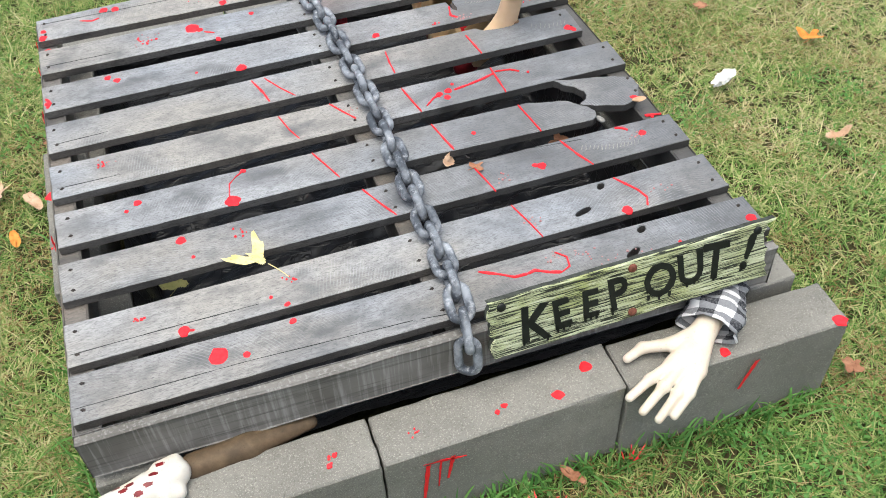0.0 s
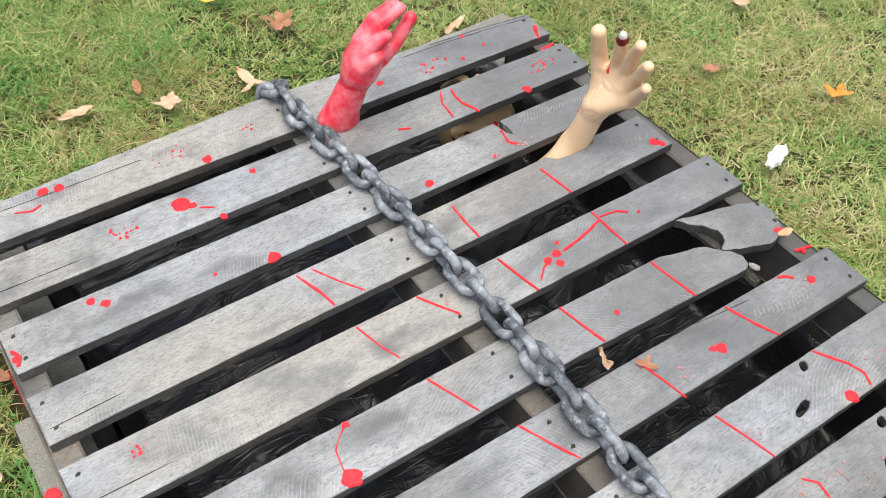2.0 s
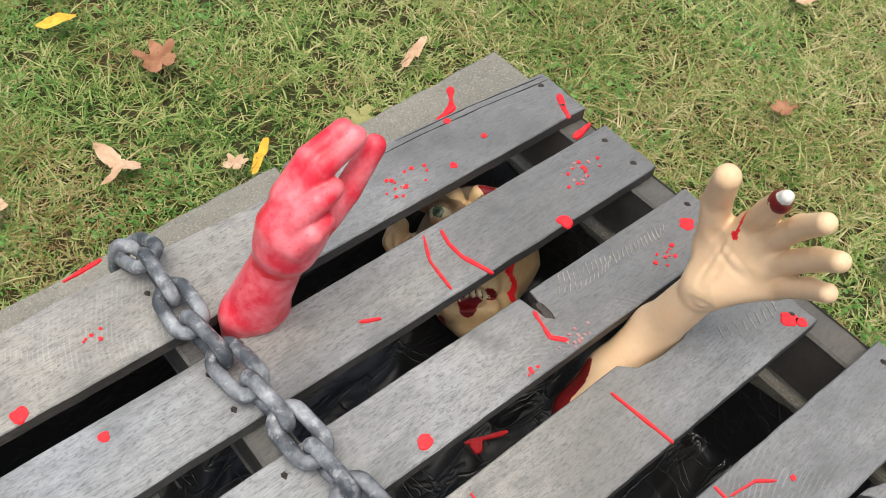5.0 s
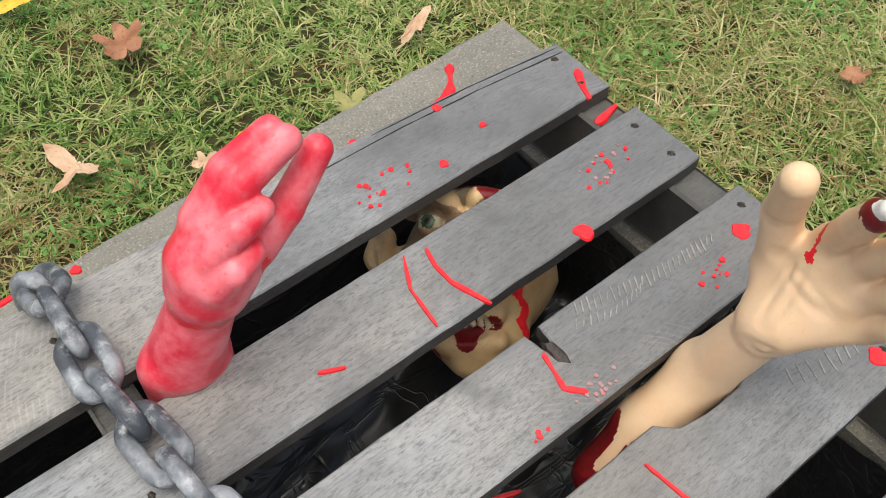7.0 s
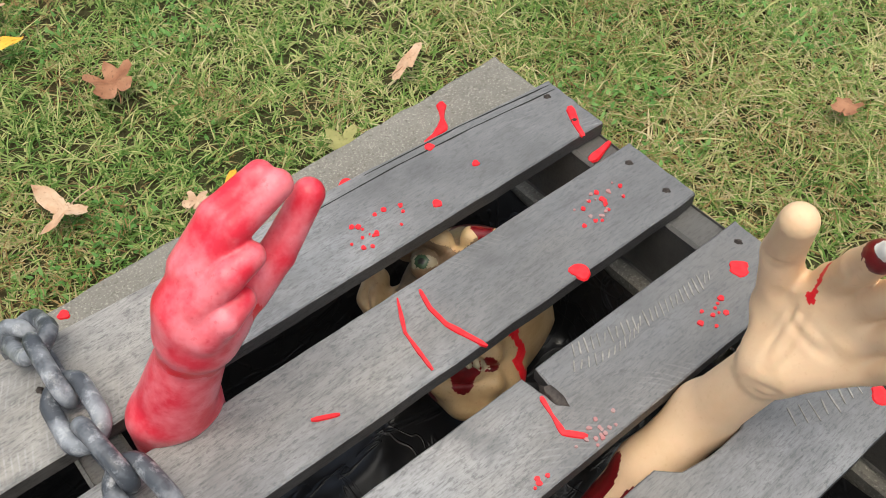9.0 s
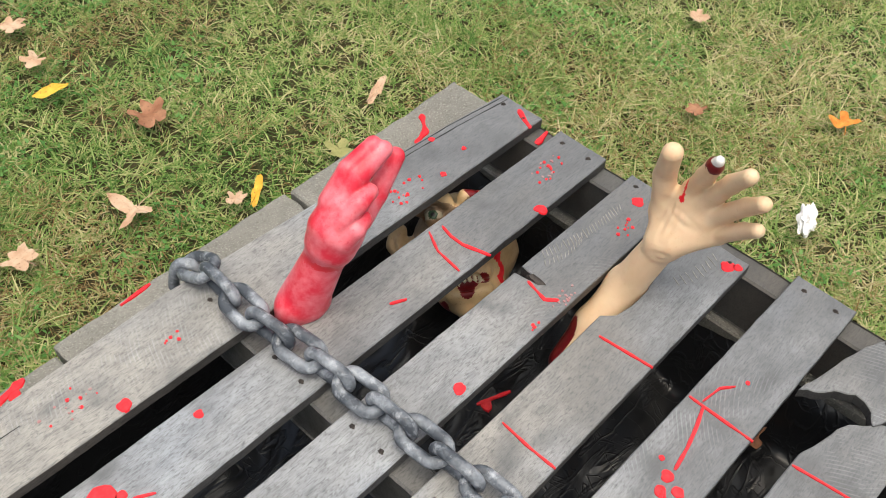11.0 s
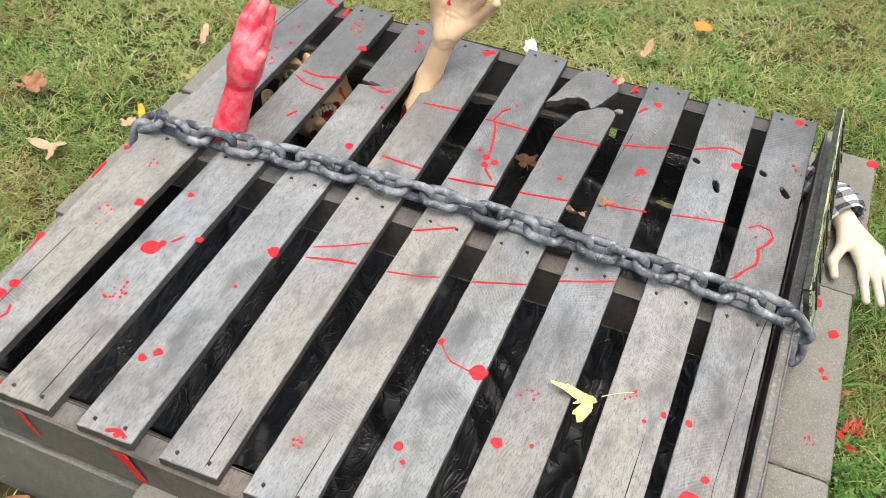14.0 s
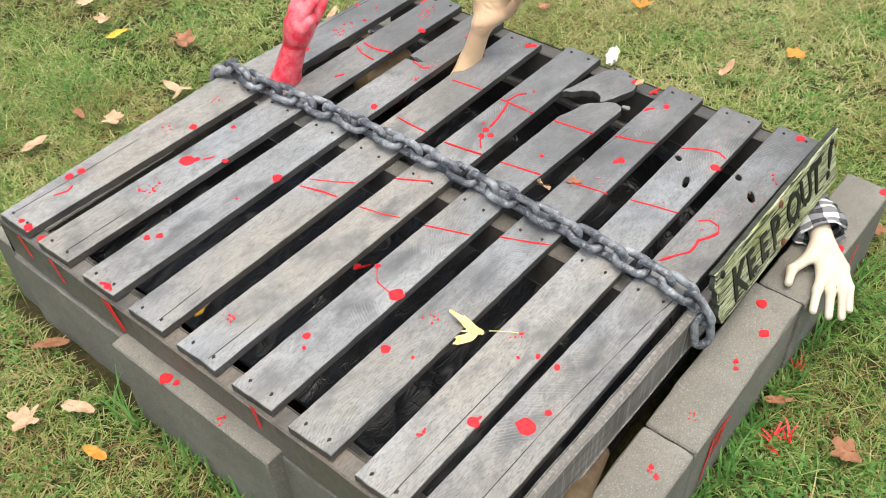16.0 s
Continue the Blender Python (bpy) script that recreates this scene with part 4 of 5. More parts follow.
# The red-stained arm with half-closed fingers.
def red_arm():
    body = [((0.050, 1.074, 0.215), (0.056, 1.073, 0.312), 0.0175, 0.0205), ((0.088, 1.070, 0.215), (0.090, 1.069, 0.312), 0.0175, 0.0205),
            ((0.074, 1.070, 0.318), (0.098, 1.056, 0.384), 0.0305, 0.0250), ((0.107, 1.050, 0.412), (0.112, 1.046, 0.428), 0.0310, 0.0300),
            ((0.110, 1.052, 0.436), (0.122, 1.054, 0.458), 0.0255, 0.0190), ((0.124, 1.046, 0.424), (0.144, 1.046, 0.436), 0.0230, 0.0190), ((0.130, 1.050, 0.452), (0.142, 1.050, 0.458), 0.0180, 0.0130)]
    fingers = [((0.122, 1.050, 0.464), (0.150, 1.048, 0.488), 0.0130, 0.0125), ((0.150, 1.048, 0.488), (0.186, 1.046, 0.505), 0.0125, 0.0105),
               ((0.118, 1.062, 0.462), (0.146, 1.060, 0.492), 0.0125, 0.0120), ((0.146, 1.060, 0.492), (0.180, 1.056, 0.510), 0.0120, 0.0100),
               ((0.110, 1.036, 0.452), (0.132, 1.030, 0.470), 0.0118, 0.0114), ((0.132, 1.030, 0.470), (0.151, 1.033, 0.473), 0.0114, 0.0102),
               ((0.104, 1.028, 0.432), (0.118, 1.021, 0.445), 0.0115, 0.0110), ((0.118, 1.021, 0.445), (0.134, 1.025, 0.448), 0.0110, 0.0098),
               ((0.146, 1.045, 0.428), (0.174, 1.046, 0.443), 0.0170, 0.0130), ((0.174, 1.046, 0.443), (0.208, 1.049, 0.478), 0.0130, 0.0112)]
    groups = [(body, 0.010, 0.0), (fingers, 0.002, 0.005)]

    def slots(mid):
        s = np.zeros(len(mid), int)
        s[((mid[:, 0] - 0.142) / 0.005) ** 2 + ((mid[:, 2] - 0.420) / 0.014) ** 2 < 1] = 1
        w = 0.0025 * np.sin(mid[:, 0] * 330) + 0.002 * np.sin(mid[:, 1] * 410)
        fold = (np.abs(mid[:, 2] - 0.393 + 0.25 * (mid[:, 0] - 0.09)) < 0.004 + w)
        s[fold] = 2
        return s

    moulded("mannequin", (0.01, 0.98, 0.19), (0.24, 1.12, 0.55), 0.0020, lambda p: joined(p, groups), [SCARLET, RED, CRIMSON], slots,
            "red-stained pink mannequin arm with half-closed fingers standing between the boards", "mannequin")


red_arm()


# The mask under the boards, lying on its back.
def mask():
    centre = np.array((0.363, 1.054, 0.160))
    axes = np.array(((-0.73, 0.66, -0.18), (0.54, 0.72, 0.43), (-0.413, -0.217, 0.882)))
    axes /= np.linalg.norm(axes, axis=1)[:, None]
    size = 1.05

    def local(p):
        return ((p - centre) @ axes.T) / size

    eyes = [np.array((0.032, 0.050, 0.068)), np.array((-0.032, 0.050, 0.068))]

    def blend(d, other, k):
        h = np.clip(0.5 + 0.5 * (d - other) / k, 0, 1)
        return d * (1 - h) + other * h - k * h * (1 - h)

    def field(world_points):
        p = local(world_points)
        a, b, c = p[..., 0], p[..., 1], p[..., 2]
        low = np.clip(-b / 0.08, 0, 1)
        k = np.sqrt((a / (0.077 - 0.034 * low)) ** 2 + (b / np.where(b < 0, 0.072, 0.098)) ** 2 + (c / 0.082) ** 2)
        d = (k - 1) * 0.08
        jaw = rods_field(p, [((0.016, -0.048, 0.026), (-0.020, -0.048, 0.026), 0.030, 0.030), ((0.005, -0.074, 0.044), (-0.007, -0.074, 0.044), 0.017, 0.017)], 0.02)
        nose = rods_field(p, [((0, 0.045, 0.076), (0, 0.004, 0.094), 0.009, 0.013), ((0.011, 0.0, 0.084), (-0.011, 0.0, 0.084), 0.010, 0.010)], 0.01)
        brow = rods_field(p, [((0.052, 0.066, 0.056), (0.014, 0.070, 0.074), 0.009, 0.010), ((-0.052, 0.066, 0.056), (-0.014, 0.070, 0.074), 0.009, 0.010), ((0.058, 0.018, 0.044), (0.036, 0.006, 0.062), 0.014, 0.014), ((-0.058, 0.018, 0.044), (-0.036, 0.006, 0.062), 0.014, 0.014)], 0.012)
        lips = rods_field(p, [((0.026, -0.036, 0.068), (-0.026, -0.036, 0.068), 0.008, 0.008), ((0.024, -0.060, 0.062), (-0.024, -0.060, 0.062), 0.009, 0.009)], 0.006)
        for other in (jaw, nose, brow, lips):
            d = blend(d, other, 0.014)
        for e in eyes:
            d = np.maximum(d, -(np.linalg.norm((p - e - (0, 0, 0.010)) * (0.82, 1.0, 1.0), axis=-1) - 0.0150))
            lid = np.linalg.norm(p - e - (0, 0, -0.002), axis=-1) - 0.0142
            d = np.minimum(d, np.maximum(lid, 0.0040 - np.abs(b - e[1])))
        mouth = np.linalg.norm((p - (0, -0.048, 0.076)) * (0.52, 0.95, 0.9), axis=-1) - 0.0125
        d = np.maximum(d, -mouth)
        for e in eyes:
            d = np.minimum(d, np.linalg.norm(p - e, axis=-1) - 0.0122)
        shell = rods_field(p, [((0.086, 0.046, 0.034), (0.091, 0.028, 0.036), 0.013, 0.013), ((0.091, 0.028, 0.036), (0.085, 0.004, 0.036), 0.012, 0.008), ((0.062, 0.026, 0.018), (0.084, 0.026, 0.030), 0.018, 0.009)], 0.006)
        bowl = rods_field(p, [((0.090, 0.042, 0.052), (0.092, 0.022, 0.052), 0.0085, 0.0075)], 0.002)
        rim = rods_field(p, [((0.088, 0.034, 0.044), (0.086, 0.018, 0.046), 0.0032, 0.0032)], 0.002)
        d = np.minimum(d, np.minimum(np.maximum(shell, -bowl), rim))
        for i in range(6):
            u = 0.0175 - 0.007 * i
            d = np.minimum(d, rods_field(p, [((u, -0.038, 0.0655), (u, -0.045, 0.0665), 0.0031, 0.0026)], 0.001))
        return d

    def slots(mid):
        q = local(mid)
        a, b, c = q[:, 0], q[:, 1], q[:, 2]
        w = 0.006 * np.sin(a * 210 + 1) + 0.005 * np.sin(b * 260)
        s = np.zeros(len(mid), int)
        for side in (1, -1):
            s[(c > 0.02) & (np.hypot((a - side * 0.034) * 0.85, (b - 0.047) * 1.05) < 0.0265 + 0.35 * w)] = 1
        s[(c > 0) & (np.abs(a + 0.020 - 0.3 * (b - 0.08)) < 0.008 + w) & (b > 0.060)] = 2
        s[(b > 0.090 + w) & (a < 0.02 + w)] = 2
        s[(c > 0.0) & (np.hypot(a * 0.60, b + 0.050) < 0.0135 + 0.6 * w)] = 2
        s[(b < -0.058 + w) & (c < 0.036 + w)] = 2
        s[(c > 0.0) & (a < -0.040 + 0.6 * w) & (a > -0.050 + 0.6 * w) & (b < -0.01)] = 5
        s[(np.abs(b + 0.041) < 0.0085) & (np.abs(a) < 0.022) & (np.abs(c - 0.0672) < 0.0034) & (np.abs((a + 0.0175) % 0.007 - 0.0035) > 0.0006) & near(q, (0, -0.041, 0.067), 0.023)] = 6
        for e in eyes:
            ball = near(q, e, 0.0126)
            s[ball & (np.abs(b - e[1]) < 0.0062)] = 3
            s[ball & near(q, e + np.array((0, 0, 0.0122)), 0.0068)] = 4
            s[ball & near(q, e + np.array((0, 0, 0.0122)), 0.0030)] = 7
        return s

    moulded("rubber_mask", (0.22, 0.94, 0.05), (0.50, 1.20, 0.286), 0.0020, field, [MASK, SOCKET, GORE, EYEWHITE, IRIS, RED, TOOTH, BLACK], slots,
            "painted rubber monster mask lying face up under the boards", "mask")


mask()


# The pale prop on the front block and its cuff.
def pale_prop():
    wrist = (0.398, -0.012, 0.222)
    rods = [((0.43, 0.012, 0.226), wrist, 0.022, 0.020), (wrist, (0.318, -0.050, 0.214), 0.017, 0.0125), (wrist, (0.328, -0.060, 0.214), 0.017, 0.0125), (wrist, (0.340, -0.070, 0.213), 0.017, 0.012), (wrist, (0.352, -0.076, 0.212), 0.017, 0.0115),
            (wrist, (0.338, -0.018, 0.217), 0.015, 0.0125), ((0.338, -0.018, 0.217), (0.292, -0.004, 0.212), 0.0115, 0.009), ((0.292, -0.004, 0.212), (0.262, -0.012, 0.208), 0.009, 0.0075),
            ((0.318, -0.050, 0.214), (0.276, -0.060, 0.209), 0.0095, 0.0085), ((0.276, -0.060, 0.209), (0.236, -0.072, 0.196), 0.0085, 0.007),
            ((0.328, -0.060, 0.214), (0.288, -0.080, 0.208), 0.0095, 0.0085), ((0.288, -0.080, 0.208), (0.246, -0.098, 0.190), 0.0085, 0.007),
            ((0.340, -0.070, 0.213), (0.304, -0.096, 0.204), 0.0092, 0.0083), ((0.304, -0.096, 0.204), (0.264, -0.116, 0.184), 0.0083, 0.0068),
            ((0.352, -0.076, 0.212), (0.322, -0.102, 0.203), 0.0085, 0.0077), ((0.322, -0.102, 0.203), (0.288, -0.120, 0.186), 0.0077, 0.0065)]
    moulded("mannequin", (0.21, -0.15, 0.16), (0.47, 0.05, 0.26), 0.0021, lambda p: rods_field(p, rods, 0.006), [BONE], lambda mid: np.zeros(len(mid), int),
            "pale latex prop with long thin fingers draped over a concrete block", "mannequin")

    # The plaid cuff, a creased cloth tube.
    bm = bmesh.new()
    uv = bm.loops.layers.uv.new("cloth")
    way = [Vector(p) for p in ((0.478, 0.090, 0.222), (0.468, 0.058, 0.226), (0.452, 0.030, 0.228), (0.430, 0.010, 0.227), (0.402, -0.016, 0.222))]
    n, k = 26, 34
    rows = []
    for i in range(n + 1):
        f = i / n * (len(way) - 1)
        j = min(int(f), len(way) - 2)
        c = way[j].lerp(way[j + 1], f - j)
        x = (way[j + 1] - way[j]).normalized()
        side = Vector((0, 0, 1)).cross(x).normalized()
        row = []
        for m in range(k):
            t = 2 * math.pi * m / k
            crease = 1 + 0.26 * wob(i * 0.22, math.cos(t) * 1.6, math.sin(t) * 1.6, 1.0) + 0.13 * wob(i * 0.6, math.cos(t) * 3, math.sin(t) * 3, 1.0)
            lip = 1.0 + (0.10 if i > n - 8 else 0.0)
            a, b = (0.038 + 0.007 * i / n) * crease * lip, 0.028 * crease * lip
            row.append(bm.verts.new(c + side * a * math.cos(t) + Vector((0, 0, 1)) * b * math.sin(t)))
        rows.append(row)
    for i, (a, b) in enumerate(zip(rows, rows[1:])):
        for m in range(k):
            face = bm.faces.new((a[m], a[(m + 1) % k], b[(m + 1) % k], b[m]))
            for loop, (u, v) in zip(face.loops, ((i, m), (i, m + 1), (i + 1, m + 1), (i + 1, m))):
                loop[uv].uv = (u / n, v / k)
    cuff = single("shirt_cuff", bm, PLAID, "black and white plaid cloth cuff stuffed under the sign", "cuff", smooth=180)
    thick = cuff.modifiers.new("cloth", "SOLIDIFY")
    thick.thickness = 0.0015


pale_prop()


# The bandaged limb behind the front block.
def limb():
    rods = [((-0.540, 0.012, 0.208), (-0.480, 0.022, 0.211), 0.022, 0.0235), ((-0.480, 0.022, 0.211), (-0.438, 0.034, 0.213), 0.0235, 0.0215), ((-0.455, 0.008, 0.207), (-0.440, 0.008, 0.204), 0.016, 0.012), ((-0.46, 0.045, 0.222), (-0.435, 0.052, 0.220), 0.010, 0.009)]

    def slots(mid):
        s = np.zeros(len(mid), int)
        for x, y in ((-0.51, 0.02), (-0.49, 0.008), (-0.50, 0.026), (-0.465, 0.03), (-0.53, 0.006), (-0.475, 0.016), (-0.520, 0.030), (-0.455, 0.044)):
            s[(np.hypot((mid[:, 0] - x) * 0.5, mid[:, 1] - y) < 0.0035) & (mid[:, 2] > 0.21)] = 1
        return s

    moulded("bandaged_limb", (-0.57, -0.02, 0.17), (-0.39, 0.08, 0.26), 0.0022, lambda p: rods_field(p, rods, 0.008), [skin("bandage_cloth", (0.58, 0.55, 0.49), (0.68, 0.64, 0.58), (0.40, 0.30, 0.24), 40.0, rough=0.85), GORE], slots,
            "white bandaged prop limb with red stains lying on a block", "prop limb")
    rods2 = [((-0.415, 0.048, 0.196), (-0.330, 0.054, 0.194), 0.020, 0.021), ((-0.330, 0.054, 0.194), (-0.235, 0.068, 0.186), 0.021, 0.012)]
    moulded("rubber_limb", (-0.46, 0.01, 0.16), (-0.19, 0.11, 0.25), 0.0025, lambda p: rods_field(p, rods2, 0.008), [skin("brown_rubber", (0.075, 0.050, 0.028), (0.145, 0.100, 0.056), (0.035, 0.022, 0.012), 45.0, rough=0.7)], lambda mid: np.zeros(len(mid), int),
            "brown rubber prop limb tucked between the block and the end board", "prop limb")


limb()


# ---- sign ----
def sign():
    base = thing("keep_out_sign", (0.285, 0.03, 0.262), "yellow-green weathered plank sign with black dripping letters leaning on the pallet", "sign")
    place = pose(0.052, 0.022, 0.262, 72, -0.8, -0.6)
    long, high = 0.468, 0.102
    pts = [(0, 0), (long, 0.004), (long, high + 0.004), (0, high)]
    bottom = [(long * i / 40, 0.0016 * wob(i, 0, 0, 0.6)) for i in range(41)]
    top = [(long * i / 40 + 0.012 * (i == 40), high + 0.0018 * wob(i, 5, 0, 0.6)) for i in range(40, -1, -1)]
    right = [(long + 0.010 * wob(0, i, 3, 0.9) - 0.006, high * i / 14) for i in range(1, 14)]
    left = [(0.010 * wob(2, i, 7, 0.9) - 0.002, high * i / 14) for i in range(13, 0, -1)]
    bm = outline_solid(bottom + right + top + left, 0.0, 0.012, 0.0025)
    bm.transform(place)
    board_ob = part("plank", bm, [SIGN, plain("dark_sign_edge", (0.05, 0.055, 0.045), 0.7, 0.5, 90.0)], base, smooth=30)
    for letter, x, size, turn, lift in (("K", 0.042, 0.078, -4, 0.018), ("E", 0.098, 0.062, 3, 0.024), ("E", 0.144, 0.060, -2, 0.028), ("P", 0.190, 0.070, 4, 0.026), ("O", 0.246, 0.072, -5, 0.030), ("U", 0.306, 0.070, 2, 0.032), ("T", 0.346, 0.078, -6, 0.032), ("!", 0.410, 0.078, -20, 0.034)):
        curve = bpy.data.curves.new("letter", "FONT")
        curve.body, curve.size, curve.extrude, curve.offset, curve.resolution_u = letter, size * 1.12, 0.0012, 0.0018, 3
        temp = bpy.data.objects.new("letter", curve)
        scene.collection.objects.link(temp)
        me = bpy.data.meshes.new_from_object(temp.evaluated_get(bpy.context.evaluated_depsgraph_get()))
        bpy.data.objects.remove(temp)
        bm = bmesh.new()
        bm.from_mesh(me)
        bpy.data.meshes.remove(me)
        for v in bm.verts:
            v.co.x = 0.86 * v.co.x + 0.0016 * wob(v.co.x, v.co.y, x, 90)
            v.co.y += 0.0016 * wob(v.co.x, v.co.y, x + 7, 90)
        low = min(v.co.y for v in bm.verts)
        wide = max(v.co.x for v in bm.verts)
        stems = {"T": (0.5,), "P": (0.12,), "K": (0.12, 0.85), "!": (0.5,), "U": (0.35, 0.62)}.get(letter, (0.18, 0.5, 0.82))
        for i, place_x in enumerate(stems):
            dx = wide * place_x
            drop = 0.006 + 0.008 * abs(wob(x * 40, i, 2, 1.1))
            q = [bm.verts.new((dx + a, low + 0.004 + b, c)) for a, b, c in ((-0.0026, 0.004, 0.0012), (0.0026, 0.004, 0.0012), (0.0015, -drop, 0.0012), (-0.0015, -drop, 0.0012), (-0.0026, 0.004, -0.001), (0.0026, 0.004, -0.001), (0.0015, -drop, -0.001), (-0.0015, -drop, -0.001))]
            for face in ((0, 3, 2, 1), (0, 4, 7, 3), (1, 2, 6, 5), (3, 7, 6, 2)):
                bm.faces.new([q[k] for k in face])
        bmesh.ops.recalc_face_normals(bm, faces=bm.faces)
        bm.transform(place @ pose(x, lift, 0.0012, 0, 0, turn))
        part("letter", bm, BLACK, board_ob)
    for u, v in ((0.228, 0.012), (0.232, 0.090), (0.446, 0.090), (0.02, 0.09)):
        bm = bmesh.new()
        bmesh.ops.create_uvsphere(bm, u_segments=12, v_segments=8, radius=0.0075)
        for w in bm.verts:
            w.co.z *= 0.45
        bm.transform(place @ Matrix.Translation((u, v, 0.001)))
        part("bolt_head", bm, RUST if u > 0.1 and u < 0.4 else BLACK, board_ob, "rusty round bolt head", 180)


sign()


# ---- fallen leaves and litter ----
def leaf(x, y, z, size, turn, material, shape, label, curl=0.25, tip=(0, 0), stem=True):
    """One dry leaf: a lobed or oval blade, cupped and creased, with a stalk."""
    bm = bmesh.new()
    n = 72 if shape == "fork" else 40
    centre = bm.verts.new((0, 0, 0))
    rings = []
    for part_way in (0.35, 0.7, 1.0):
        ring = []
        for i in range(n):
            a = 2 * math.pi * i / n
            if shape == "maple":
                r = 0.40 + 0.30 * abs(math.cos(2.5 * a + 0.5 * math.sin(a))) ** 1.3 + 0.09 * abs(math.cos(7.5 * a)) + 0.26 * wob(math.cos(a), math.sin(a), x * 9, 1.7)
            elif shape == "trident":
                r = 0.20 + 0.75 * abs(math.cos(1.5 * (a - 0.2) + 0.5 * math.sin(a))) ** 3 * (0.75 + 0.35 * math.sin(a * 1.3 + x * 20)) + 0.12 * abs(math.cos(8 * a)) + 0.06 * wob(math.cos(a), math.sin(a), x * 9, 3)
            elif shape == "fork":
                b = (a + math.pi) % (2 * math.pi) - math.pi
                r = 0.13 + 0.82 * math.exp(-(((b - 0.72) / 0.36) ** 2)) + 0.80 * math.exp(-(((b + 0.72) / 0.36) ** 2)) + 0.30 * math.exp(-((b / 0.2) ** 2))
                r *= 1 + 0.16 * math.sin(a * 17) + 0.1 * wob(math.cos(a), math.sin(a), 2, 4)
            elif shape == "narrow":
                r = 0.2 / math.sqrt((0.2 * math.cos(a)) ** 2 + math.sin(a) ** 2)
            else:
                r = 0.36 / math.sqrt((0.36 * math.cos(a)) ** 2 + math.sin(a) ** 2) * (1 + 0.06 * wob(math.cos(a), math.sin(a), x * 9, 2))
            u, v = r * part_way * math.cos(a), r * part_way * math.sin(a)
            h = curl * (0.8 * v * v + 0.5 * u * u * wob(x, y, 1, 30) + 0.35 * wob(u, v, x * 13, 2.2))
            ring.append(bm.verts.new((u * size, v * size, h * size)))
        rings.append(ring)
    for i in range(n):
        j = (i + 1) % n
        bm.faces.new((centre, rings[0][i], rings[0][j]))
        for a, b in zip(rings, rings[1:]):
            bm.faces.new((a[i], b[i], b[j], a[j]))
    if stem:
        prev = None
        for i in range(7):
            f = i / 6
            c = Vector((-size * (0.25 + 0.75 * f), size * 0.10 * f * f, size * (0.02 + 0.08 * f)))
            ring = [bm.verts.new(c + Vector((0, 0.0009 * math.cos(t), 0.0009 * math.sin(t)))) for t in (0, 2.1, 4.2)]
            if prev:
                for k in range(3):
                    bm.faces.new((prev[k], prev[(k + 1) % 3], ring[(k + 1) % 3], ring[k]))
            prev = ring
    bm.transform(pose(x, y, z, tip[0], tip[1], turn))
    return single("fallen_leaf", bm, material, label, "leaf", "fallen leaves", smooth=180)


leaf(-0.239, 0.307, TOP + 0.008, 0.062, 128, LEAF_YELLOW, "fork", "pale yellow maple leaf lying across a gap in the boards", 0.3, (8, -6))
leaf(0.130, 0.438, TOP - 0.006, 0.030, 60, LEAF_TAN, "oval", "pale curled leaf stuck between two boards", 0.9, (50, 30))
leaf(0.166, 0.394, TOP + 0.003, 0.020, 20, LEAF_BROWN, "trident", "small brown leaf beside a gap in the boards", 0.4)
leaf(0.436, 0.606, 0.112, 0.036, 30, LEAF_BROWN, "maple", "brown leaf lying on the plastic sheet", 0.5)
leaf(0.425, 0.303, 0.112, 0.022, 80, LEAF_OLIVE, "oval", "pale olive leaf lying on the plastic sheet", 0.5)
leaf(-0.375, 0.882, 0.105, 0.036, 200, LEAF_GOLD, "narrow", "golden leaf lying on the plastic sheet", 0.6)
leaf(-0.39, 0.505, 0.105, 0.034, 60, LEAF_OLIVE, "trident", "yellow-green leaf lying on the plastic sheet", 0.6)
G = 0.038
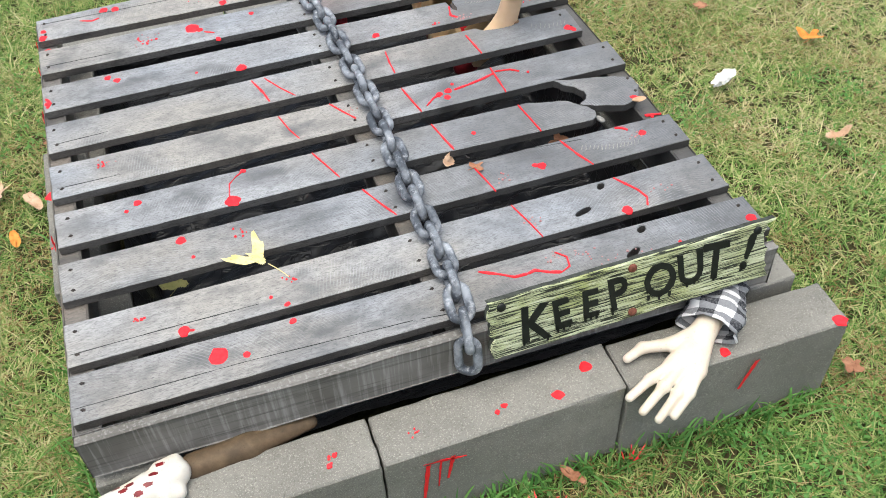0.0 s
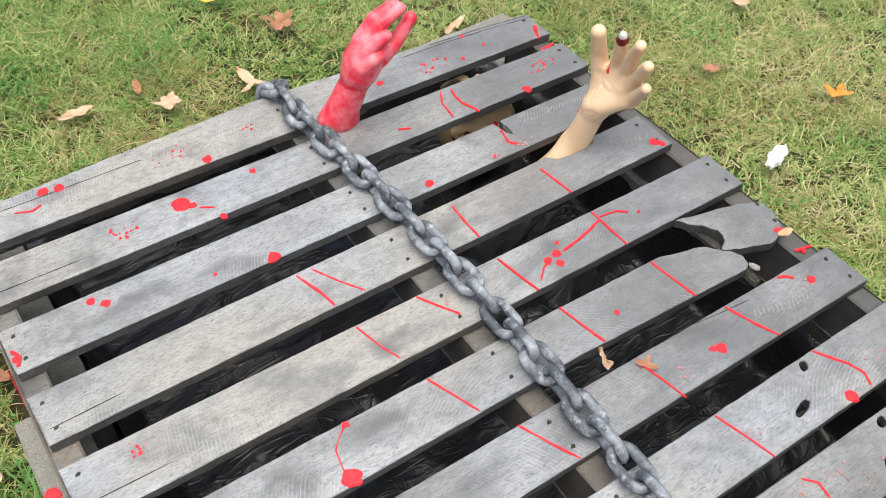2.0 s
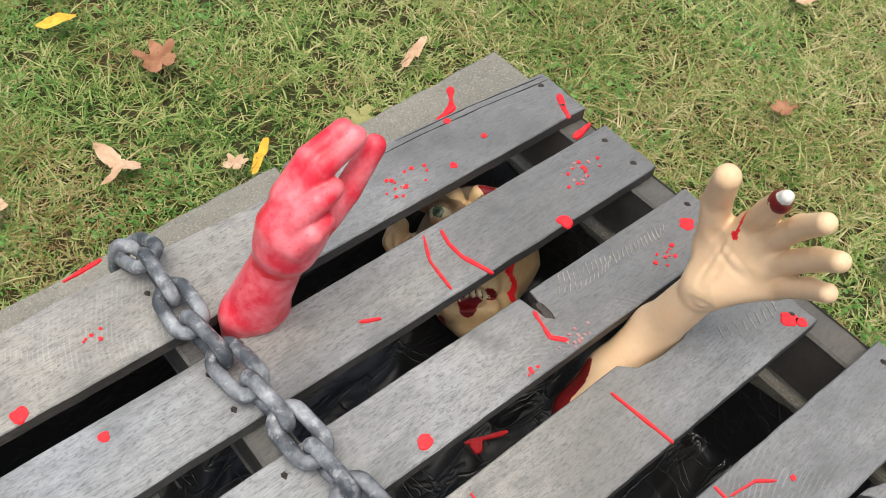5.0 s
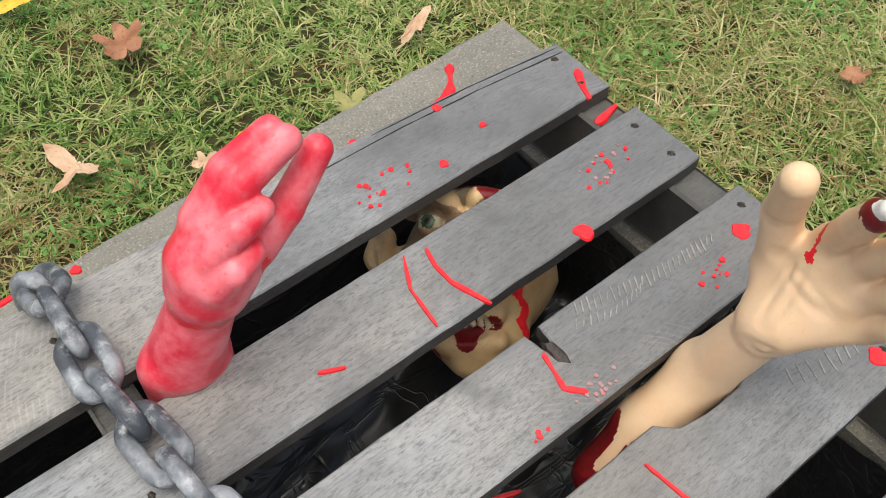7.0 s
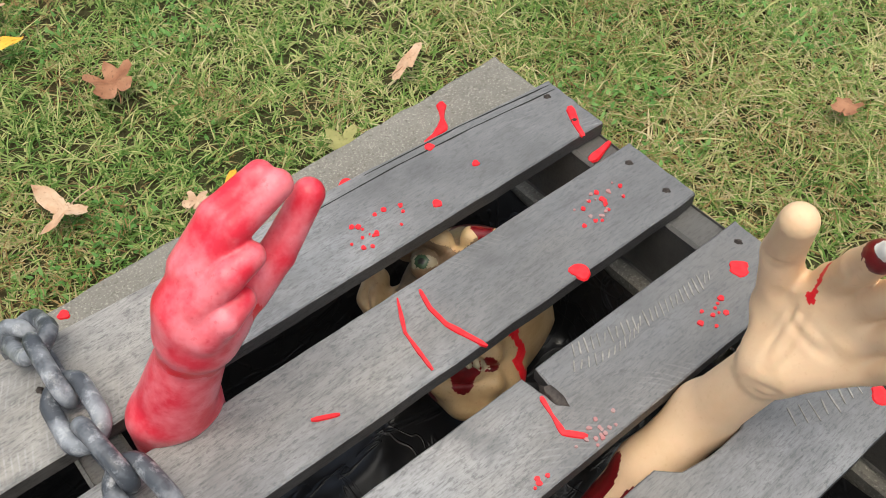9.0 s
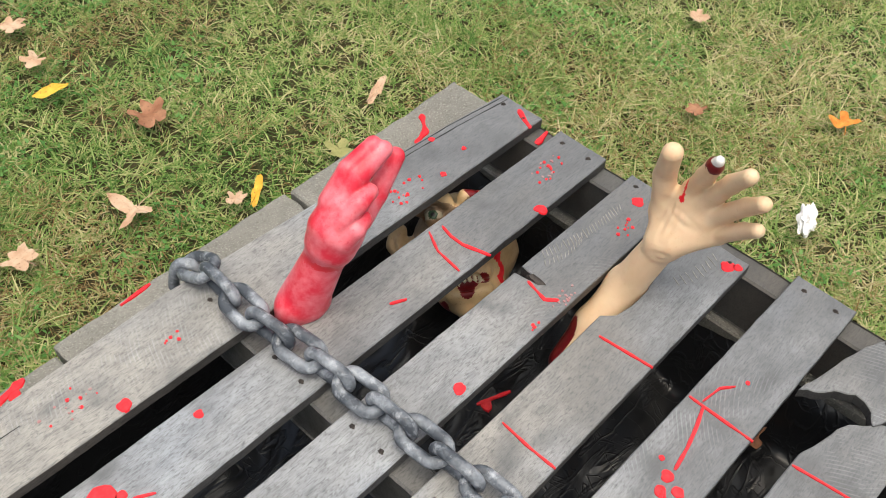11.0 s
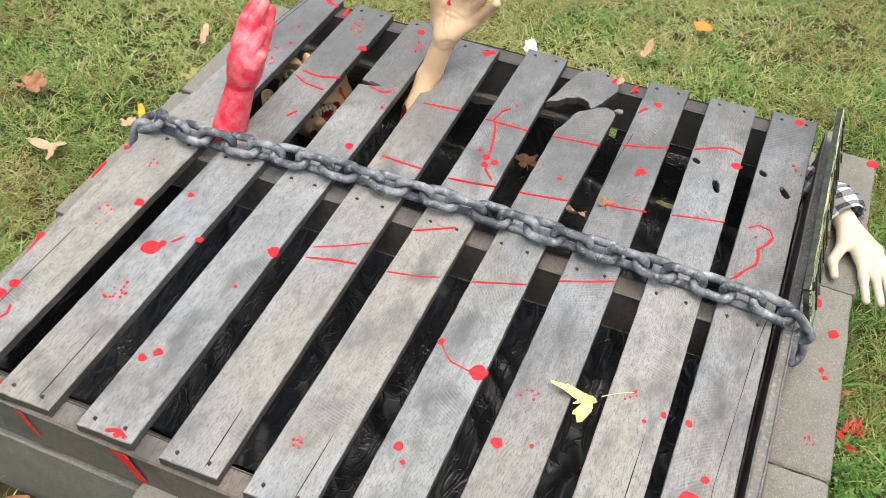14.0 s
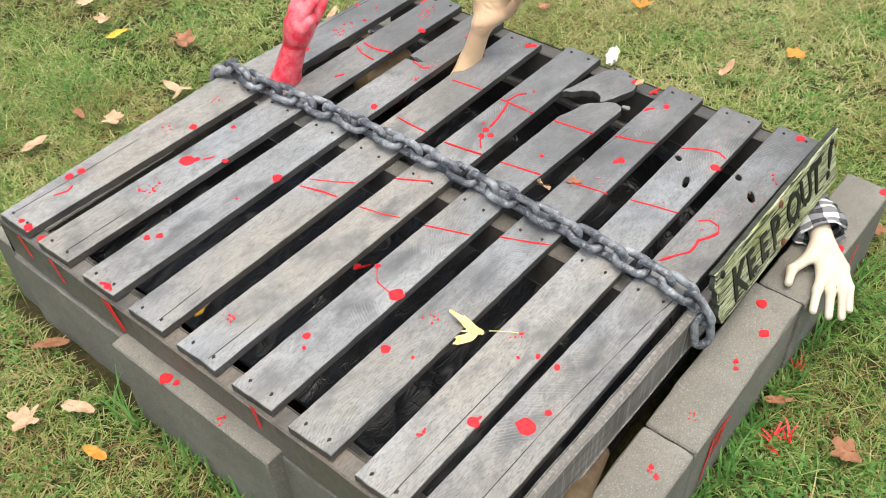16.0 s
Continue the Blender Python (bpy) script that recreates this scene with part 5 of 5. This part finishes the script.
for x, y, size, turn, material, shape, words, curl in (
    (0.128, 1.59, 0.075, 200, LEAF_TAN, "trident", "dry tan leaf with three points lying on the grass", 0.5),
    (0.268, 1.492, 0.040, 30, LEAF_TAN, "maple", "small tan leaf lying on the grass", 0.5),
    (0.306, 1.482, 0.060, 40, LEAF_GOLD, "narrow", "narrow golden leaf lying on the grass", 0.6),
    (0.292, 1.77, 0.075, 80, LEAF_BROWN, "maple", "crumpled brown leaf sunk in the grass", 0.6),
    (0.199, 1.96, 0.055, 170, LEAF_GOLD, "oval", "golden leaf lying on the grass", 0.5),
    (0.646, 1.53, 0.072, 25, LEAF_TAN, "narrow", "narrow pale curled leaf on the grass", 0.9),
    (-0.062, 1.63, 0.055, 110, LEAF_TAN, "maple", "dry tan leaf lying on the grass", 0.4),
    (-0.245, 1.70, 0.062, 10, LEAF_TAN, "oval", "broad pale tan leaf lying on the grass", 0.35),
    (0.478, 1.455, 0.055, 250, LEAF_OLIVE, "maple", "olive leaf standing against a block", 0.4),
    (1.235, 0.825, 0.060, 30, LEAF_ORANGE, "trident", "bright orange leaf lying on the grass", 0.6),
    (1.242, 0.362, 0.055, 150, LEAF_ORANGE, "maple", "orange-brown leaf lying on the grass", 0.5),
    (1.050, 0.482, 0.050, 70, LEAF_TAN, "trident", "curled tan leaf lying on the grass", 0.9),
    (1.053, 1.055, 0.045, 20, LEAF_BROWN, "maple", "small brown leaf in the grass", 0.5),
    (-0.660, 0.930, 0.052, 300, LEAF_TAN, "oval", "long pale leaf lying on the grass", 0.7),
    (-0.735, 0.985, 0.060, 60, LEAF_TAN, "maple", "crumpled tan leaf lying on the grass", 0.6),
    (-0.700, 0.820, 0.042, 100, LEAF_ORANGE, "oval", "orange-brown leaf lying on the grass", 0.6),
    (0.117, -0.224, 0.055, 130, LEAF_BROWN, "maple", "reddish brown leaf lying on the grass", 0.6),
    (0.147, -0.085, 0.038, 300, LEAF_BROWN, "oval", "small brown leaf by a block", 0.8),
    (0.700, -0.060, 0.040, 70, LEAF_BROWN, "maple", "brown leaf in the grass beside a block", 0.5),
    (-0.600, 1.105, 0.055, 140, LEAF_BROWN, "oval", "dark brown leaf beside a block", 0.4),
    (0.252, 2.19, 0.060, 10, LEAF_TAN, "maple", "tan leaf far off on the grass", 0.5),
    (1.60, 0.55, 0.055, 10, LEAF_TAN, "maple", "tan leaf lying on the grass", 0.5),
    (1.32, 1.22, 0.05, 80, LEAF_TAN, "maple", "pale leaf lying on the grass", 0.5),
    (-0.10, 1.72, 0.04, 80, LEAF_BROWN, "oval", "small brown leaf in the grass", 0.5),
    (0.225, 2.06, 0.05, 200, LEAF_TAN, "maple", "tan leaf far off on the grass", 0.5),
    (-0.82, 1.02, 0.05, 200, LEAF_ORANGE, "maple", "orange leaf lying on the grass", 0.5),
):
    leaf(x, y, G, size * 0.66, turn, material, shape, words, curl, (8 * wob(x, y, 0, 9), 10 * wob(x, y, 4, 9)))


def tissue():
    bm = bmesh.new()
    bmesh.ops.create_icosphere(bm, subdivisions=4, radius=1)
    for v in bm.verts:
        p = v.co.copy()
        k = 1 + 0.55 * noise.noise(p * 2.1) + 0.35 * (1 - 2 * abs(noise.noise(p * 4.3 + Vector((3, 1, 0)))))
        v.co = Vector((p.x * 0.013, p.y * 0.026 + 0.010 * p.x, p.z * 0.011)) * k
    bm.transform(pose(0.934, 0.750, 0.045, 5, 10, -55))
    single("crumpled_tissue", bm, TISSUE, "crumpled white tissue lying on the grass", "tissue", smooth=60)


tissue()


# ---- grass ----
def soft_noise(x, y, cell, seed):
    """Smooth values from 0 to 1 over the plane."""
    g = np.random.RandomState(seed).rand(64, 64)
    u, v = x / cell + 20, y / cell + 20
    i, j = np.floor(u).astype(int), np.floor(v).astype(int)
    f, h = u - i, v - j
    f, h = f * f * (3 - 2 * f), h * h * (3 - 2 * h)
    a, b, c, d = g[i % 64, j % 64], g[(i + 1) % 64, j % 64], g[i % 64, (j + 1) % 64], g[(i + 1) % 64, (j + 1) % 64]
    return (a * (1 - f) + b * f) * (1 - h) + (c * (1 - f) + d * f) * h


def outside_ring(x, y):
    """Clear of the blocks and the pallet."""
    west = np.where((y > 0.44) & (y < 0.86), -0.588, np.where(y > 0.8, -0.585, -0.545))
    south = np.where(x > 0.24, -0.064, -0.053)
    east = np.where(y < 0.46, 0.618, 0.552)
    east = np.where((y < 0.06) | (y > 1.2), 0.645, east)
    return (x < west - 0.004) | (x > east + 0.004) | (y < south - 0.004) | (y > 1.322)


def strands(name, x, y, z, height, lean, heading, width, bow, material, label):
    """Many blades in one mesh: each has five vertices, a quad and a triangle."""
    n = len(x)
    ch, sh = np.cos(heading), np.sin(heading)
    px, py = -sh, ch
    twist = np.random.RandomState(7).uniform(-0.9, 0.9, n)
    wx, wy = px * np.cos(twist) + ch * np.sin(twist), py * np.cos(twist) + sh * np.sin(twist)
    verts = np.empty((n, 5, 3), np.float32)
    for k, (f, w) in enumerate(((0, -0.5), (0, 0.5), (0.55, 0.42), (0.55, -0.42), (1.0, 0.0))):
        out = lean * f ** 1.4 * height
        up = height * (f - bow * f * f)
        verts[:, k, 0] = x + ch * out + wx * w * width
        verts[:, k, 1] = y + sh * out + wy * w * width
        verts[:, k, 2] = np.maximum(z + up, 0.002)
    me = bpy.data.meshes.new(name)
    me.vertices.add(n * 5)
    me.vertices.foreach_set("co", verts.ravel())
    base = np.arange(n, dtype=np.int32)[:, None] * 5
    me.loops.add(n * 7)
    me.loops.foreach_set("vertex_index", (base + np.array([0, 1, 2, 3, 3, 2, 4], np.int32)).ravel())
    me.polygons.add(n * 2)
    starts = np.arange(n, dtype=np.int32)[:, None] * 7 + np.array([0, 4], np.int32)
    me.polygons.foreach_set("loop_start", starts.ravel())
    me.materials.append(material)
    me.update(calc_edges=True)
    me.validate()
    return tagged(new(name, me), label, "grass", kind="stuff")


def lawn():
    rng = np.random.RandomState(3)

    def scatter(count, x0, x1, y0, y1):
        x, y = rng.uniform(x0, x1, count), rng.uniform(y0, y1, count)
        keep = outside_ring(x, y)
        return x[keep], y[keep]

    # Tufts: several blades fan out from each crown.
    cx, cy = scatter(112000, -1.25, 2.3, -0.75, 2.8)
    thin = 0.5 * soft_noise(cx, cy, 0.22, 2) + 0.5 * soft_noise(cx, cy, 0.05, 12)
    keep = rng.rand(len(cx)) < np.clip(1.5 * thin + 0.08, 0.36, 1)
    cx, cy = cx[keep], cy[keep]
    each = 7
    x = np.repeat(cx, each) + rng.normal(0, 0.0035, len(cx) * each)
    y = np.repeat(cy, each) + rng.normal(0, 0.0035, len(cx) * each)
    vigour = np.repeat(rng.uniform(0.6, 1.35, len(cx)), each)
    keep = outside_ring(x, y)
    x, y, vigour = x[keep], y[keep], vigour[keep]
    n = len(x)
    patch = soft_noise(x, y, 0.30, 5)
    height = rng.gamma(6, 1 / 6, n) * vigour * (0.013 + 0.013 * patch)
    strands("lawn", x, y, np.zeros(n), height, rng.uniform(0.4, 2.0, n), rng.uniform(0, 6.3, n), rng.uniform(0.0017, 0.0038, n), rng.uniform(0.1, 0.75, n), GRASS, "short mown lawn of green and straw-coloured blades")

    x, y = scatter(230000, -1.25, 2.3, -0.75, 2.8)
    dry = soft_noise(x, y, 0.13, 21) * 0.55 + soft_noise(x, y, 0.42, 22) * 0.45 + 0.10 * np.clip(x - 0.5, 0, 1)
    keep = rng.rand(len(x)) < np.clip((dry - 0.36) * 3.2, 0.10, 1)
    x, y = x[keep], y[keep]
    n = len(x)
    strands("dry_grass", x, y, rng.uniform(0.003, 0.024, n), rng.uniform(0.004, 0.009, n), rng.uniform(1.5, 4.5, n), rng.uniform(0, 6.3, n), rng.uniform(0.0012, 0.0026, n), rng.uniform(0.3, 1.0, n), THATCH, "dry straw-coloured thatch lying in the lawn")

    x, y = scatter(150000, -1.25, 2.3, -0.75, 2.8)
    lush = soft_noise(x, y, 0.17, 9) * 0.7 + soft_noise(x, y, 0.06, 10) * 0.3
    keep = rng.rand(len(x)) < np.clip((lush - 0.47) * 3.0, 0, 1)
    x, y = x[keep], y[keep]
    n = len(x)
    strands("weeds", x, y, rng.uniform(0.006, 0.026, n), rng.uniform(0.005, 0.011, n), rng.uniform(0.6, 1.8, n), rng.uniform(0, 6.3, n), rng.uniform(0.004, 0.008, n), rng.uniform(0.2, 0.9, n), CLOVER, "small green weed leaves among the grass")

    x, y = scatter(110000, -6, 8, -6, 9)
    keep = (x < -1.25) | (x > 2.3) | (y < -0.75) | (y > 2.8)
    x, y = x[keep], y[keep]
    n = len(x)
    strands("far_lawn", x, y, np.zeros(n), rng.uniform(0.02, 0.055, n), rng.uniform(0.2, 1.6, n), rng.uniform(0, 6.3, n), rng.uniform(0.006, 0.012, n), rng.uniform(0.1, 0.6, n), GRASS, "lawn further off")

    # Longer blades left standing along the blocks.
    edge = []
    for ax, ay, bx, by, count in ((-0.55, -0.065, 0.62, -0.075, 420), (0.66, -0.05, 0.62, 0.45, 160), (-0.60, 0.0, -0.60, 0.9, 260), (-0.55, 1.335, 0.64, 1.335, 260), (0.58, 0.5, 0.58, 1.3, 260)):
        f = rng.rand(count)
        edge.append(np.stack([ax + (bx - ax) * f + rng.normal(0, 0.012, count), ay + (by - ay) * f + rng.normal(0, 0.012, count)], 1))
    edge = np.concatenate(edge)
    edge = edge[outside_ring(edge[:, 0], edge[:, 1])]
    n = len(edge)
    strands("tall_grass", edge[:, 0], edge[:, 1], np.zeros(n), rng.uniform(0.04, 0.10, n), rng.uniform(0.2, 1.2, n), rng.uniform(0, 6.3, n), rng.uniform(0.003, 0.006, n), rng.uniform(0.1, 0.5, n), CLOVER, "longer grass blades along the blocks")

    # Red paint dripped on the grass in front of the blocks.
    spots = np.concatenate([np.stack([px + rng.normal(0, 0.006, 7), py + rng.normal(0, 0.006, 7)], 1) for px, py in ((0.257, -0.080), (0.063, -0.112), (0.088, -0.116), (0.10, -0.128))])
    n = len(spots)
    strands("painted_grass", spots[:, 0], spots[:, 1], rng.uniform(0.008, 0.02, n), rng.uniform(0.015, 0.03, n), rng.uniform(0.3, 1.5, n), rng.uniform(0, 6.3, n), rng.uniform(0.003, 0.005, n), rng.uniform(0.1, 0.5, n), RED, "grass blades wet with red paint")


lawn()
